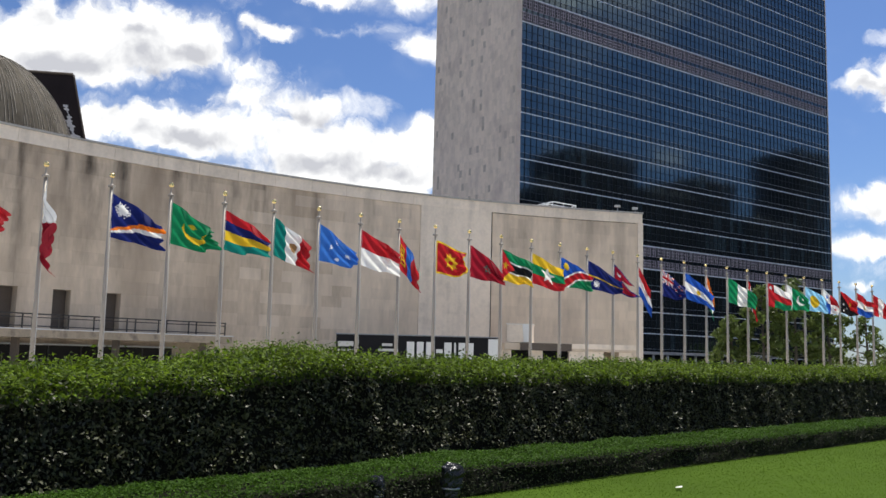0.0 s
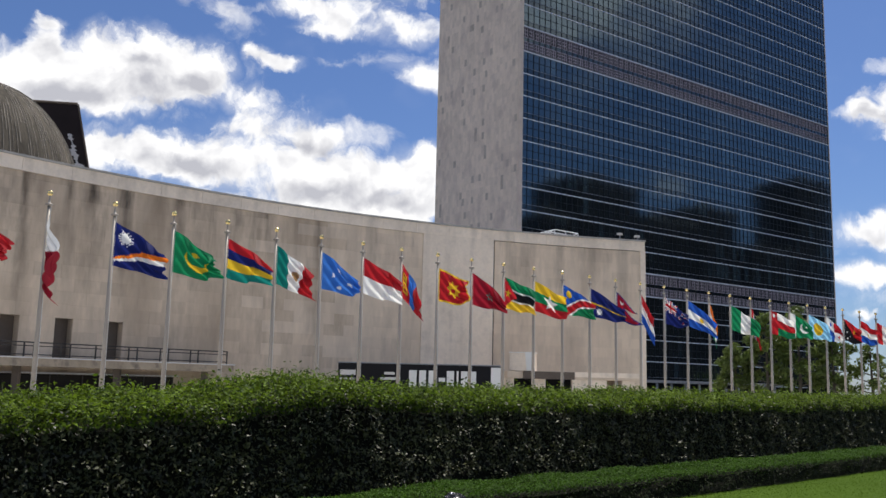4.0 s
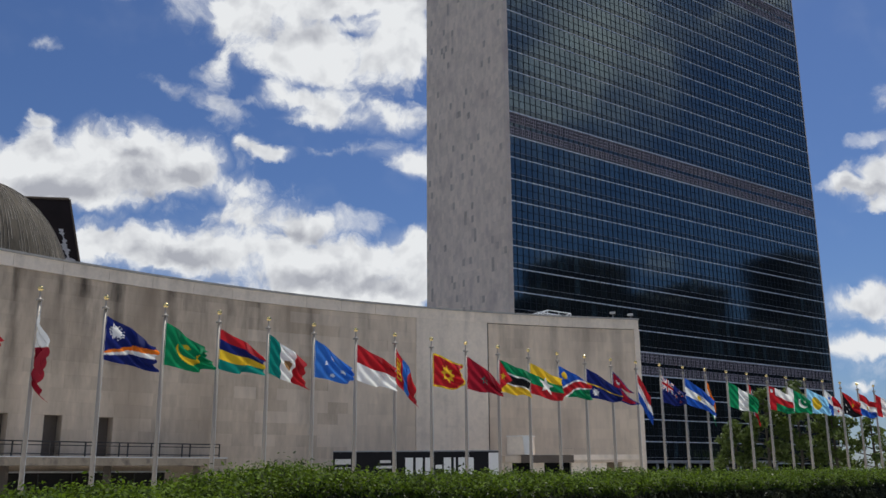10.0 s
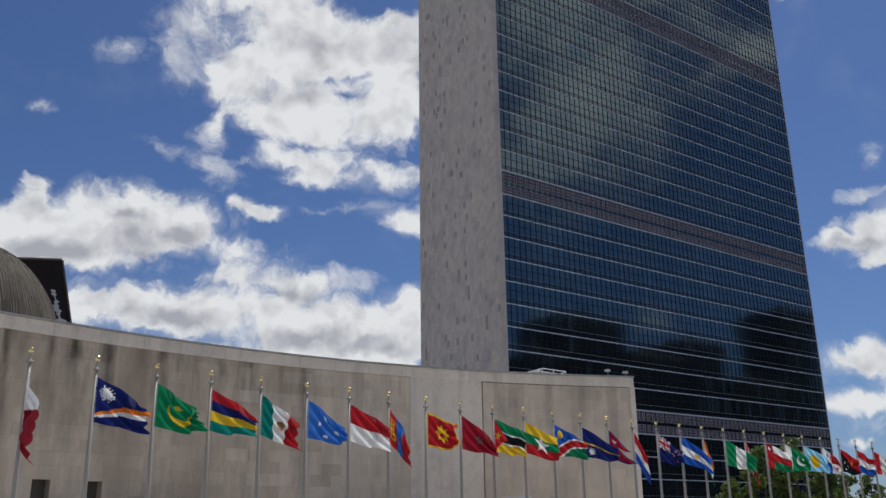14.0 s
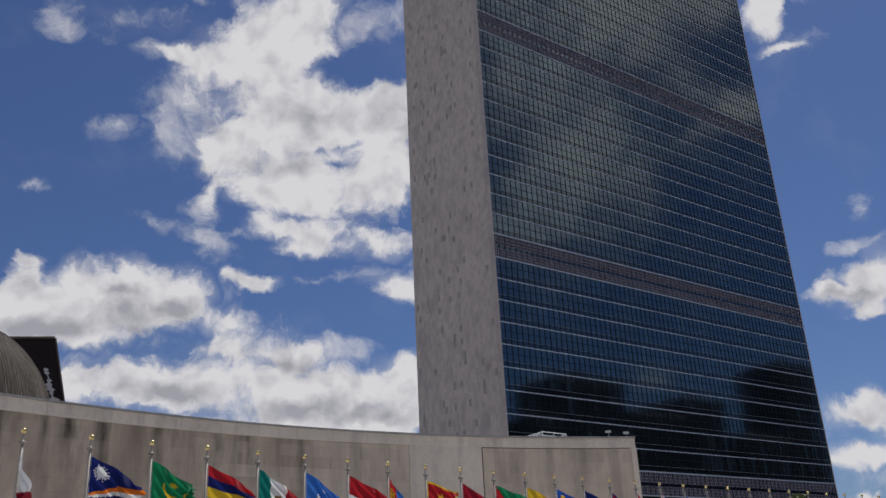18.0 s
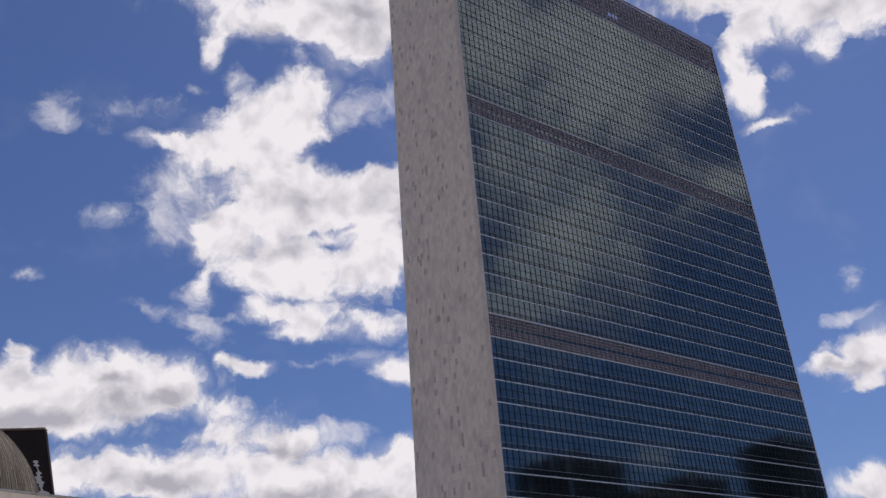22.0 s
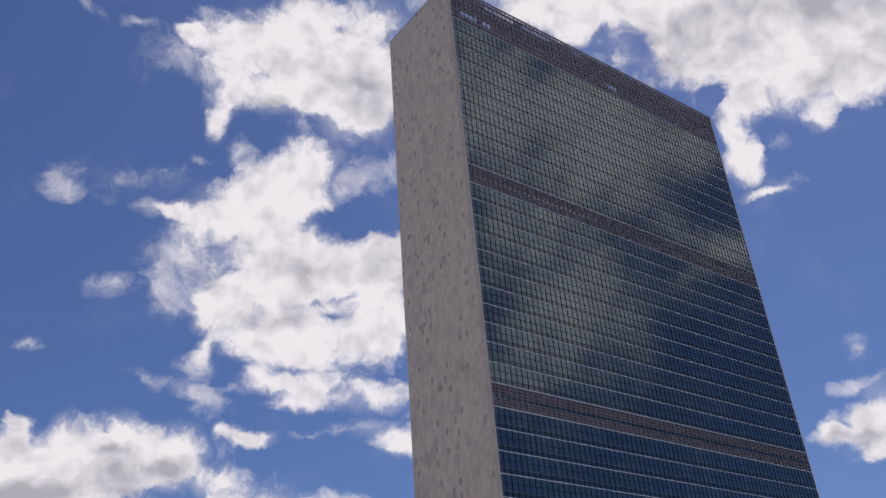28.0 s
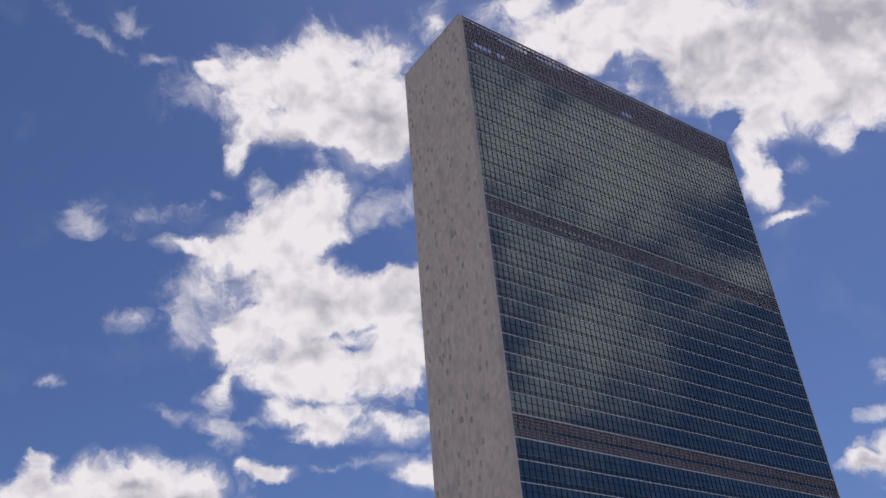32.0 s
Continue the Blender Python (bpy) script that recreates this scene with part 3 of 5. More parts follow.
def glass_material(name):
    """Tinted curtain-wall glass: mirrors the sky, with blinds behind some panes."""
    m = bpy.data.materials.new(name)
    m.use_nodes = True
    t = m.node_tree
    b = t.nodes["Principled BSDF"]
    geo, oi = t.nodes.new("ShaderNodeNewGeometry"), t.nodes.new("ShaderNodeObjectInfo")
    s = t.nodes.new("ShaderNodeMath")
    s.operation = "ADD"
    t.links.new(oi.outputs["Random"], s.inputs[0])
    t.links.new(geo.outputs["Random Per Island"], s.inputs[1])
    fr = t.nodes.new("ShaderNodeMath")
    fr.operation = "FRACT"
    t.links.new(s.outputs[0], fr.inputs[0])
    ramp = t.nodes.new("ShaderNodeValToRGB")
    el = ramp.color_ramp.elements
    el[0].position, el[0].color = 0.0, (0.004, 0.007, 0.010, 1)
    el[1].position, el[1].color = 1.0, (0.026, 0.046, 0.058, 1)
    e = el.new(0.62)
    e.color = (0.006, 0.010, 0.014, 1)
    e = el.new(0.86)
    e.color = (0.009, 0.015, 0.020, 1)
    # blinds drawn in groups of rooms
    n = t.nodes.new("ShaderNodeTexNoise")
    n.inputs["Scale"].default_value, n.inputs["Detail"].default_value = 0.055, 3.0
    t.links.new(geo.outputs["Position"], n.inputs["Vector"])
    w = t.nodes.new("ShaderNodeMath")
    w.operation = "MULTIPLY_ADD"
    w.inputs[1].default_value, w.inputs[2].default_value = 1.5, -0.75
    t.links.new(n.outputs["Fac"], w.inputs[0])
    a = t.nodes.new("ShaderNodeMath")
    a.operation, a.use_clamp = "ADD", True
    t.links.new(fr.outputs[0], a.inputs[0])
    t.links.new(w.outputs[0], a.inputs[1])
    t.links.new(a.outputs[0], ramp.inputs["Fac"])
    t.links.new(ramp.outputs[0], b.inputs["Base Color"])
    b.inputs["Roughness"].default_value, b.inputs["IOR"].default_value = 0.07, 2.4
    b.inputs["Specular Tint"].default_value = (0.69, 0.885, 0.93, 1)
    return m


M_GLASS = glass_material("tinted_window_glass")


# ---- building blocks ----
class Shape:
    """Collects vertices and faces of one mesh."""

    def __init__(self):
        self.v, self.f, self.mi = [], [], []

    def poly(self, pts, mi=0):
        n = len(self.v)
        self.v += [tuple(p) for p in pts]
        self.f.append(tuple(range(n, n + len(pts))))
        self.mi.append(mi)
        return self

    def hexa(self, p, mi=0):
        n = len(self.v)
        self.v += [tuple(q) for q in p]
        for q in ((0, 3, 2, 1), (4, 5, 6, 7), (0, 1, 5, 4), (1, 2, 6, 5), (2, 3, 7, 6), (3, 0, 4, 7)):
            self.f.append(tuple(n + i for i in q))
            self.mi.append(mi)
        return self

    def box(self, x0, x1, y0, y1, z0, z1, mi=0, m=None):
        p = [(x0, y0, z0), (x1, y0, z0), (x1, y1, z0), (x0, y1, z0), (x0, y0, z1), (x1, y0, z1), (x1, y1, z1), (x0, y1, z1)]
        return self.hexa([m @ Vector(q) for q in p] if m else p, mi)

    def tube(self, a, b, r0, r1=None, n=8, mi=0, cap=True):
        a, b = Vector(a), Vector(b)
        r1 = r0 if r1 is None else r1
        q = (b - a).to_track_quat("Z", "Y")
        k = len(self.v)
        for c, r in ((a, r0), (b, r1)):
            self.v += [tuple(c + q @ Vector((r * math.cos(2 * math.pi * i / n), r * math.sin(2 * math.pi * i / n), 0))) for i in range(n)]
        for i in range(n):
            j = (i + 1) % n
            self.f.append((k + i, k + j, k + n + j, k + n + i))
            self.mi.append(mi)
        if cap:
            self.f += [tuple(k + i for i in reversed(range(n))), tuple(k + n + i for i in range(n))]
            self.mi += [mi, mi]
        return self

    def lathe(self, prof, n=16, c=(0, 0, 0), mi=0):
        k = len(self.v)
        for r, z in prof:
            self.v += [(c[0] + r * math.cos(2 * math.pi * i / n), c[1] + r * math.sin(2 * math.pi * i / n), c[2] + z) for i in range(n)]
        for a in range(len(prof) - 1):
            for i in range(n):
                j = (i + 1) % n
                self.f.append((k + a * n + i, k + a * n + j, k + (a + 1) * n + j, k + (a + 1) * n + i))
                self.mi.append(mi)
        return self

    def mesh(self, name, mats, smooth=False):
        me = bpy.data.meshes.new(name)
        me.from_pydata(self.v, [], self.f)
        for m in mats if isinstance(mats, (list, tuple)) else [mats]:
            me.materials.append(m)
        if any(self.mi):
            me.polygons.foreach_set("material_index", self.mi)
        if smooth:
            me.polygons.foreach_set("use_smooth", [True] * len(me.polygons))
        me.update()
        return me


def part(name, shape, mats, parent, label="", smooth=False, kind="", bevel=0.0):
    me = shape if isinstance(shape, bpy.types.Mesh) else shape.mesh(name, mats, smooth)
    if bevel:
        bm = bmesh.new()
        bm.from_mesh(me)
        bmesh.ops.bevel(bm, geom=bm.edges[:], offset=bevel, segments=2, affect="EDGES", profile=0.6)
        bm.to_mesh(me)
        bm.free()
    ob = new(name, me)
    ob.parent = parent
    return tagged(ob, label, kind=kind)


def thing(name, m, label, category, group="", kind=""):
    ob = new(name)
    ob.matrix_world = m
    ob.empty_display_size = 0.3
    return tagged(ob, label, category, group, kind)


# ---- ground ----
def sheet(name, pts, z, mat, label, cat):
    s = Shape()
    s.poly([(x, y, z) for x, y in pts])
    ob = new(name, s.mesh(name, mat))
    return tagged(ob, label, cat, kind="structure")


sheet("ground", [(-3500, -3500), (3500, -3500), (3500, 3500), (-3500, 3500)], 0.0, M_ASPHALT, "dark asphalt ground reaching to the horizon", "ground")
HO, HE, HM = Vector((0.0, 13.1)), Vector((0.713, 0.701)), Vector((0.701, -0.713))


def along(s, m, z=0.0):
    """A place by its run along the hedge, its distance in front of it, and height."""
    bend = 0.0045 * (s - 5) ** 2 if s < 5 else -0.0014 * (s - 5) ** 2
    p = HO + HE * s + HM * (m + bend)
    return (p.x, p.y, z)


lawn = Shape()
for i in range(-14, 40):
    lawn.poly([along(i, -2.6, 0.012), along(i, 14, 0.012), along(i + 1, 14, 0.012), along(i + 1, -2.6, 0.012)])
tagged(new("lawn", lawn.mesh("lawn", M_SOIL)), "closely mown green lawn in front of the hedges", "lawn", kind="structure")
plaza = Shape()
for i in range(-40, 110):
    plaza.poly([along(i, -90, 0.008), along(i, -3.4, 0.008), along(i + 1, -3.4, 0.008), along(i + 1, -90, 0.008)])
tagged(new("pavement", plaza.mesh("pavement", M_PAVE)), "pale concrete forecourt behind the hedge", "pavement", kind="structure")

# ---- office tower ----
TX, TY, TYAW = 10.931, 136.166, 36.244
TOP = 150.68
TL, TW = 86.6, 21.5
tower = thing("office_tower", pose(TX, TY, 0, 0, 0, TYAW), "tall slab tower with blue-green glass face and grey marble end", "building")
BAYS = 71
BW = TL / BAYS
bands = [(17.3, 21.3), (54.25, 58.45), (98.41, 102.75), (141.0, TOP)]
floors = [(2.75, 6.3), (6.3, 9.95), (9.95, 13.6), (13.6, 17.3)]
floors += [(21.3 + i * 3.661, 21.3 + (i + 1) * 3.661) for i in range(9)]
floors += [(58.45 + i * 3.633, 58.45 + (i + 1) * 3.633) for i in range(11)]
floors += [(102.75 + i * 3.825, 102.75 + (i + 1) * 3.825) for i in range(10)]
part("core_wall", Shape().box(0.0, TL, 0.35, TW - 0.35, 0, 140.6), M_VOID, tower, "near-black core standing for the unlit space behind the glass")
part("back_wall", Shape().box(0.0, TL, TW - 0.3, TW, 0, TOP - 2.2), M_SPANDREL, tower, "dark glass rear face")
part("roof", Shape().box(0.003, TL - 0.003, 0.4, TW - 0.4, 140.61, 140.8), M_CONC, tower)
part("end_wall", Shape().box(-0.82, -0.002, -0.0, TW, 0, TOP - 0.02), M_MORTAR, tower, "marble-clad end wall")
part("far_end_wall", Shape().box(TL + 0.002, TL + 0.5, 0.02, TW, 0, TOP), M_MARBLE, tower, "marble-clad far end wall")
part("corner_pier", Shape().box(-0.9, -0.01, -0.38, -0.005, 0, TOP), M_MARBLE, tower, "plain marble corner pier")
part("end_coping", Shape().box(-0.95, 0.02, 0.0, TW + 0.05, TOP - 0.015, TOP + 0.1), M_MARBLE_DARK, tower)
part("roof_edge", Shape().box(0.025, TL, -0.3, 0.1, TOP - 0.14, TOP + 0.02), M_LOUVER, tower)

SILL, TRANSOM = 0.95, 2.25
for z0, z1 in floors:
    part("floor_ledge", Shape().box(0.0, TL, -0.08, 0.02, z0 - 0.08, z0 + 0.08), M_ALU, tower)
    part("sill_rail", Shape().box(0.0, TL, -0.05, 0.0, z0 + SILL - 0.03, z0 + SILL + 0.03), M_ALU_DULL, tower)
    part("spandrel_band", Shape().box(0.0, TL, 0.02, 0.06, z0 + 0.08, z0 + SILL - 0.05), M_SPANDREL, tower)
    part("transom_rail", Shape().box(0.0, TL, -0.035, 0.0, z0 + TRANSOM - 0.035, z0 + TRANSOM + 0.035), M_MULLION, tower)
for z0, z1 in bands:
    crown = z1 > TOP - 1
    g = Shape()
    if crown:
        tiers = [(z0 + 0.15, z0 + 4.3, 3), (z0 + 4.75, z1 - 0.2, 3)]
        # dark panels behind the screen, left out at a few bays where the sky shows through
        for k in range(BAYS):
            low_gap, high_gap = k in (2, 3, 4, 5, 7, 8, 38, 39, 40), 8 <= k <= 14 or 17 <= k <= 23 or k in (30, 31)
            g.box(k * BW, (k + 1) * BW - 0.002, 0.2, 0.24, z0, z0 + (2.3 if low_gap else 4.45), 1)
            g.box(k * BW, (k + 1) * BW - 0.002, 0.2, 0.24, z0 + (3.4 if low_gap else 4.455), z1 - (1.9 if high_gap else 0.3), 1)
            if high_gap:
                g.box(k * BW, (k + 1) * BW - 0.002, 0.2, 0.24, z1 - 1.1, z1 - 0.3, 1)
        g.box(0, TL, -0.02, 0.06, z0 + 4.32, z0 + 4.72, 1)
    else:
        mid = z0 + 0.41 * (z1 - z0)
        tiers = [(z0 + 0.12, mid - 0.1, 3), (mid + 0.62, z1 - 0.12, 3)]
        g.box(0, TL, 0.2, 0.24, z0, z1, 1)
        g.box(0, TL, -0.01, 0.06, mid - 0.06, mid + 0.58, 2)
    for lo, hi, n in tiers:
        for i in range(n + 1):
            z = lo + (hi - lo) * i / n
            g.box(0, TL, -0.05, 0.03, z - 0.045, z + 0.045)
        for k in range(BAYS):
            for f in (0.13, 0.5, 0.87):
                x = (k + f) * BW
                g.box(x - 0.045, x + 0.045, -0.045, 0.03, lo, hi)
    for k in range(BAYS + 1):
        x = min(max(k * BW, 0.12), TL - 0.12)
        g.box(x - 0.10, x + 0.10, -0.085, 0.04, z0 + 0.11, z1 - 0.15, 3)
    part("louver_band", g, [M_SCREEN if crown else M_LOUVER, M_VOID, M_SPANDREL, M_MULLION], tower, "band of pinkish grey louvre grilles on a plant floor", kind="stuff")
    part("band_ledge", Shape().box(0.0, TL, -0.12, 0.02, z0 - 0.08, z0 + 0.1), M_ALU, tower)
    if not crown:
        part("band_head", Shape().box(0.0, TL, -0.12, 0.02, z1 - 0.14, z1 - 0.065), M_ALU, tower)
mull = Shape().box(-0.036, 0.036, -0.08, 0.02, 0, TOP - 0.3).mesh("mullion", M_MULLION)
for k in range(BAYS + 1):
    part("mullion", mull, None, tower).location.x = min(max(k * BW, 0.05), TL - 0.05)

# ---- curved assembly building ----
GA_A, GA_C, GA_N = Vector((19.275, 87.668)), Vector((-0.8473, -0.5311)), Vector((0.5311, -0.8473))
GA_TOP = 16.15


def ga(s, out=0.0, z=0.0):
    """A place on the concave street wall: run from its end, distance out of the face, height."""
    h = -0.3648 * s + 0.0062884 * s * s
    d = -0.3648 + 2 * 0.0062884 * s
    t = Vector((GA_C.x + GA_N.x * d, GA_C.y + GA_N.y * d)).normalized()
    n = Vector((-t.y, t.x)) if Vector((-t.y, t.x)).dot(GA_N) > 0 else Vector((t.y, -t.x))
    p = GA_A + GA_C * s + GA_N * h + n * out
    return Vector((p.x, p.y, z))


def strip(s0, s1, o0, o1, z0, z1, step=1.5, zt=None):
    """A length of wall that follows the curve, from depth o0 to o1."""
    sh = Shape()
    n = max(1, round(abs(s1 - s0) / step))
    for i in range(n + 1):
        a = s0 + (s1 - s0) * i / n
        sh.v += [tuple(ga(a, o1, z0)), tuple(ga(a, o0, z0)), tuple(ga(a, o0, z1)), tuple(ga(a, o1, z1))]
        if i:
            k = 4 * i
            for p, q in ((0, 1), (1, 2), (2, 3), (3, 0)):
                sh.f.append((k - 4 + p, k - 4 + q, k + q, k + p))
    sh.f += [(3, 2, 1, 0), (4 * n, 4 * n + 1, 4 * n + 2, 4 * n + 3)]
    sh.mi = [0] * len(sh.f)
    return sh


GA_END = 72.0
hall = thing("assembly_hall", Matrix(), "curved limestone-faced assembly hall with stained wall", "building")
DOORS = [(48.27, 49.30), (51.80, 53.00), (55.30, 56.50), (58.9, 60.1), (62.5, 63.7)]
edges = [0.0] + [v for d in DOORS for v in d] + [GA_END]
for a, b in zip(edges[::2], edges[1::2]):
    part("wall_core", strip(a, b, -0.9, -0.16, 0, GA_TOP - 0.05), M_MORTAR, hall)
for a, b in DOORS:
    part("lintel", strip(a, b, -0.9, -0.16, 5.5, GA_TOP - 0.05), M_MORTAR, hall)
    part("threshold", strip(a, b, -0.9, -0.16, 0, 2.75), M_MORTAR, hall)
    part("door_leaf", strip(a, b, -0.86, -0.80, 2.75, 5.5), M_BRONZE, hall, "dark bronze door in a deep recess")
k = -0.05
while k < GA_END:
    part("parapet_stone", strip(k + 0.008, min(k + 3.3, GA_END) - 0.008, -0.9, 0.04, GA_TOP - 1.05, GA_TOP - 0.125), M_LIME_PALE, hall)
    k += 3.3
part("coping", strip(-0.1, GA_END, -0.95, 0.16, GA_TOP - 0.12, GA_TOP + 0.02), M_CONC, hall, "thin weathered coping")
# black strip painted in as the shadow at the recessed panel's edge
part("panel_joint", strip(0.4, 15.25, -0.165, -0.158, 0, GA_TOP - 1.05), M_BLACK, hall, "near-black strip painted as shadow in the panel groove")
part("end_pier", strip(-0.1, 0.40, -0.9, 0.05, 0, GA_TOP - 1.05), M_LIME_PALE, hall)
part("dividing_pier", strip(15.2, 22.3, -0.9, 0.02, 0, GA_TOP - 1.05), M_LIME_PALE, hall, "pale flush strip between recessed panels")
back = Shape()
e = Vector((-GA_N.x, -GA_N.y))
for a, b in ((ga(0.0, -0.2), ga(0.0, -0.2) + Vector((e.x, e.y, 0)) * 30), (ga(GA_END, -0.2), ga(GA_END, -0.2) + Vector((e.x, e.y, 0)) * 30)):
    d = (b - a).normalized()
    n = Vector((-d.y, d.x, 0)) * 0.3
    back.hexa([a, b, b + n, a + n] + [p + Vector((0, 0, GA_TOP - 0.1)) for p in (a, b, b + n, a + n)])
part("side_wall", back, M_LIME, hall)
deck = Shape()
deck.poly([ga(s, -0.8, GA_TOP - 0.7) for s in np.linspace(0, GA_END, 30)] + [ga(GA_END, 0, GA_TOP - 0.7) + Vector((e.x, e.y, 0)) * 30, ga(0, 0, GA_TOP - 0.7) + Vector((e.x, e.y, 0)) * 30])
part("roof_deck", deck, M_CONC, hall)

# balcony along the hall
slab_thing = thing("balcony", Matrix(), "concrete balcony with a dark steel railing along the hall", "balcony")
part("slab", strip(41.0, GA_END, 0.06, 3.2, 2.16, 2.66), M_CONC_OLD, slab_thing, "stained concrete slab")
part("edge_trim", strip(40.9, GA_END, 0.06, 3.26, 2.66, 2.74), M_PALEGREY, slab_thing, "pale edge strip")
part("top_rail", strip(41.5, GA_END, 3.03, 3.10, 3.61, 3.69), M_RAIL, slab_thing)
part("low_rail", strip(41.5, GA_END, 3.04, 3.09, 2.86, 2.92), M_RAIL, slab_thing)
part("middle_rail", strip(41.5, GA_END, 3.04, 3.09, 3.40, 3.46), M_RAIL, slab_thing)
post = Shape().box(-0.045, 0.045, -0.03, 0.03, 2.74, 3.62).mesh("rail_post", M_RAIL)
k = 41.55
while k < GA_END:
    for d in (0.0, 0.62):
        part("rail_post", post, None, slab_thing).location = ga(k + d, 3.065)
    k += 2.35
for k in (42.85, 49.5, 56.2, 63.0):
    c = ga(k, 2.2)
    part("column", Shape().box(c.x - 0.2, c.x + 0.2, c.y - 0.2, c.y + 0.2, 0, 2.16), M_BRONZE, slab_thing)
part("ground_glazing", strip(44.3, 66.0, 0.03, 0.08, 0, 1.70), M_DARKGLASS, hall, "dark ground-floor glazing")
part("door_hood", strip(44.0, 66.0, 0.03, 0.5, 1.72, 1.82), M_PALEGREY, hall)
for k in np.arange(44.3, 66.1, 2.2):
    part("glazing_bar", strip(k - 0.04, k + 0.04, 0.085, 0.14, 0, 1.70), M_RAIL, hall)

# ribbed dome and plant screen on the hall's roof
dome = thing("roof_dome", pose(-43.2, 79.0, 0), "streaked grey ribbed dome on the hall roof", "dome")
d = Shape()
prof = []
for i in range(19):
    a = math.pi / 2 * i / 18
    prof.append((9.7 * math.cos(a) ** 0.85, 14.6 + 13.3 * math.sin(a) ** 1.05))
d.lathe(prof, 96)
part("dome_shell", d, M_ROOFING, dome, smooth=True)
seam_rnd = random.Random(9)
seams = Shape()
for i in range(190):
    a = 2 * math.pi * (i + 0.6 * seam_rnd.random()) / 190
    i0 = 0
    while i0 < 17:
        i1 = min(17, i0 + seam_rnd.randrange(1, 5))
        if seam_rnd.random() < 0.7:
            w = seam_rnd.uniform(0.008, 0.024)
            for (r0, z0), (r1, z1) in zip(prof[i0:i1], prof[i0 + 1:i1 + 1]):
                q = []
                for rr, zz in ((r0, z0), (r1, z1)):
                    for side_ in (-1, 1):
                        for up in (-0.02, 0.035):
                            b_ = a + side_ * w / max(rr, 1.0)
                            q.append(((rr + up) * math.cos(b_), (rr + up) * math.sin(b_), zz + up * 0.5))
                seams.hexa([q[0], q[1], q[3], q[2], q[4], q[5], q[7], q[6]])
        i0 = i1
part("standing_seams", seams, M_SEAM, dome, "pale weathered seams", kind="stuff")
part("dome_curb", Shape().lathe([(9.9, 13.6), (9.9, 14.6), (9.6, 14.7)], 60), M_CONC, dome)
screen = thing("plant_screen", Matrix(), "black roof enclosure with a peeling pale patch", "roof enclosure")
s0 = Shape()
fr = [(-42.6, 87.1, 14.5), (-35.4, 90.5, 14.5), (-38.42, 89.07, 29.18), (-42.4, 87.3, 28.85)]
off = Vector((-2.6, 5.6, 0))
bl, br, tr_, tl_ = [Vector(p) for p in fr]
s0.hexa([bl, br, br + off, bl + off, tl_, tr_, tr_ + off, tl_ + off])
part("screen_body", s0, M_BLACK, screen)
s0 = Shape()
s0.tube(tl_ + Vector((0, -0.05, 0.05)), tr_ + Vector((0, -0.05, 0.05)), 0.14, n=6)
s0.tube(tr_ + Vector((0.05, 0, 0)), br + Vector((0.05, 0, 0)), 0.10, n=6)
part("screen_trim", s0, M_BRONZE, screen)
rnd = random.Random(5)
peel = Shape()
nrm = (br - bl).cross(Vector((0, 0, 1))).normalized() * 0.03


def on_screen(f, z):
    t = (z - 14.5) / 14.5
    a, b = bl.lerp(tl_, t), br.lerp(tr_, t)
    p = a.lerp(b, f) + nrm
    return (p.x, p.y, z)


edge = []
for i in range(60):
    q = i / 59
    f = 0.77 + 0.17 * q ** 1.1 + 0.035 * noise.noise(Vector((q * 9, 2, 0)))
    w = (0.05 + 0.14 * q ** 1.2) * (0.35 + 1.3 * rnd.random()) * (0.25 if 0.10 < q < 0.17 or 0.42 < q < 0.47 else 1.0)
    edge.append((f - w * 0.5 - 0.02 * rnd.random(), f + w * 0.5, 26.0 - q * 6.4))
for (a0, a1, za), (b0, b1, zb) in zip(edge, edge[1:]):
    peel.poly([on_screen(b0, zb), on_screen(b1, zb), on_screen(a1, za), on_screen(a0, za)])
part("peeling_patch", peel, M_PEEL, screen)

# skylight frame and small roof fittings at the hall's end
sky_frame = thing("skylight_frame", pose(10.6, 89.6, GA_TOP - 0.7, 0, 0, 14), "open white metal skylight frame on the hall roof", "skylight")
for a, b in (((-2, 0, 1.35), (0.1, 0, 1.95)), ((0.1, 0, 1.95), (2.6, 0, 1.7)), ((-2, 0, 1.35), (2.6, 0, 1.35)), ((2.6, 0, 1.7), (2.6, 0, 0.02)), ((0.1, 0, 1.95), (0.1, 0, 0.02)), ((-2, 0, 1.35), (-2, 0, 0.02)), ((-0.9, 0, 1.65), (0.1, 0, 1.35)), ((1.3, 0, 1.82), (1.3, 0, 0.02)),
             ((-2, 1.6, 1.35), (0.1, 1.6, 1.95)), ((0.1, 1.6, 1.95), (2.6, 1.6, 1.7)), ((0.1, 0, 1.95), (0.1, 1.6, 1.95)), ((2.6, 0, 1.7), (2.6, 1.6, 1.7)), ((-2, 0, 1.35), (-2, 1.6, 1.35))):
    part("frame_bar", Shape().tube(a, b, 0.05, n=6), M_ALU, sky_frame)
for x, y, h in ((17.2, 89.3, 1.5), (18.9, 89.0, 1.25)):
    fx = thing("roof_camera", pose(x, y, GA_TOP - 0.7), "small pale camera on a post at the roof edge", "camera")
    part("post", Shape().tube((0, 0, 0), (0, 0, h), 0.05), M_STEEL, fx)
    part("housing", Shape().box(-0.3, 0.25, -0.12, 0.12, h - 0.02, h + 0.2), M_PALEGREY, fx, bevel=0.03)

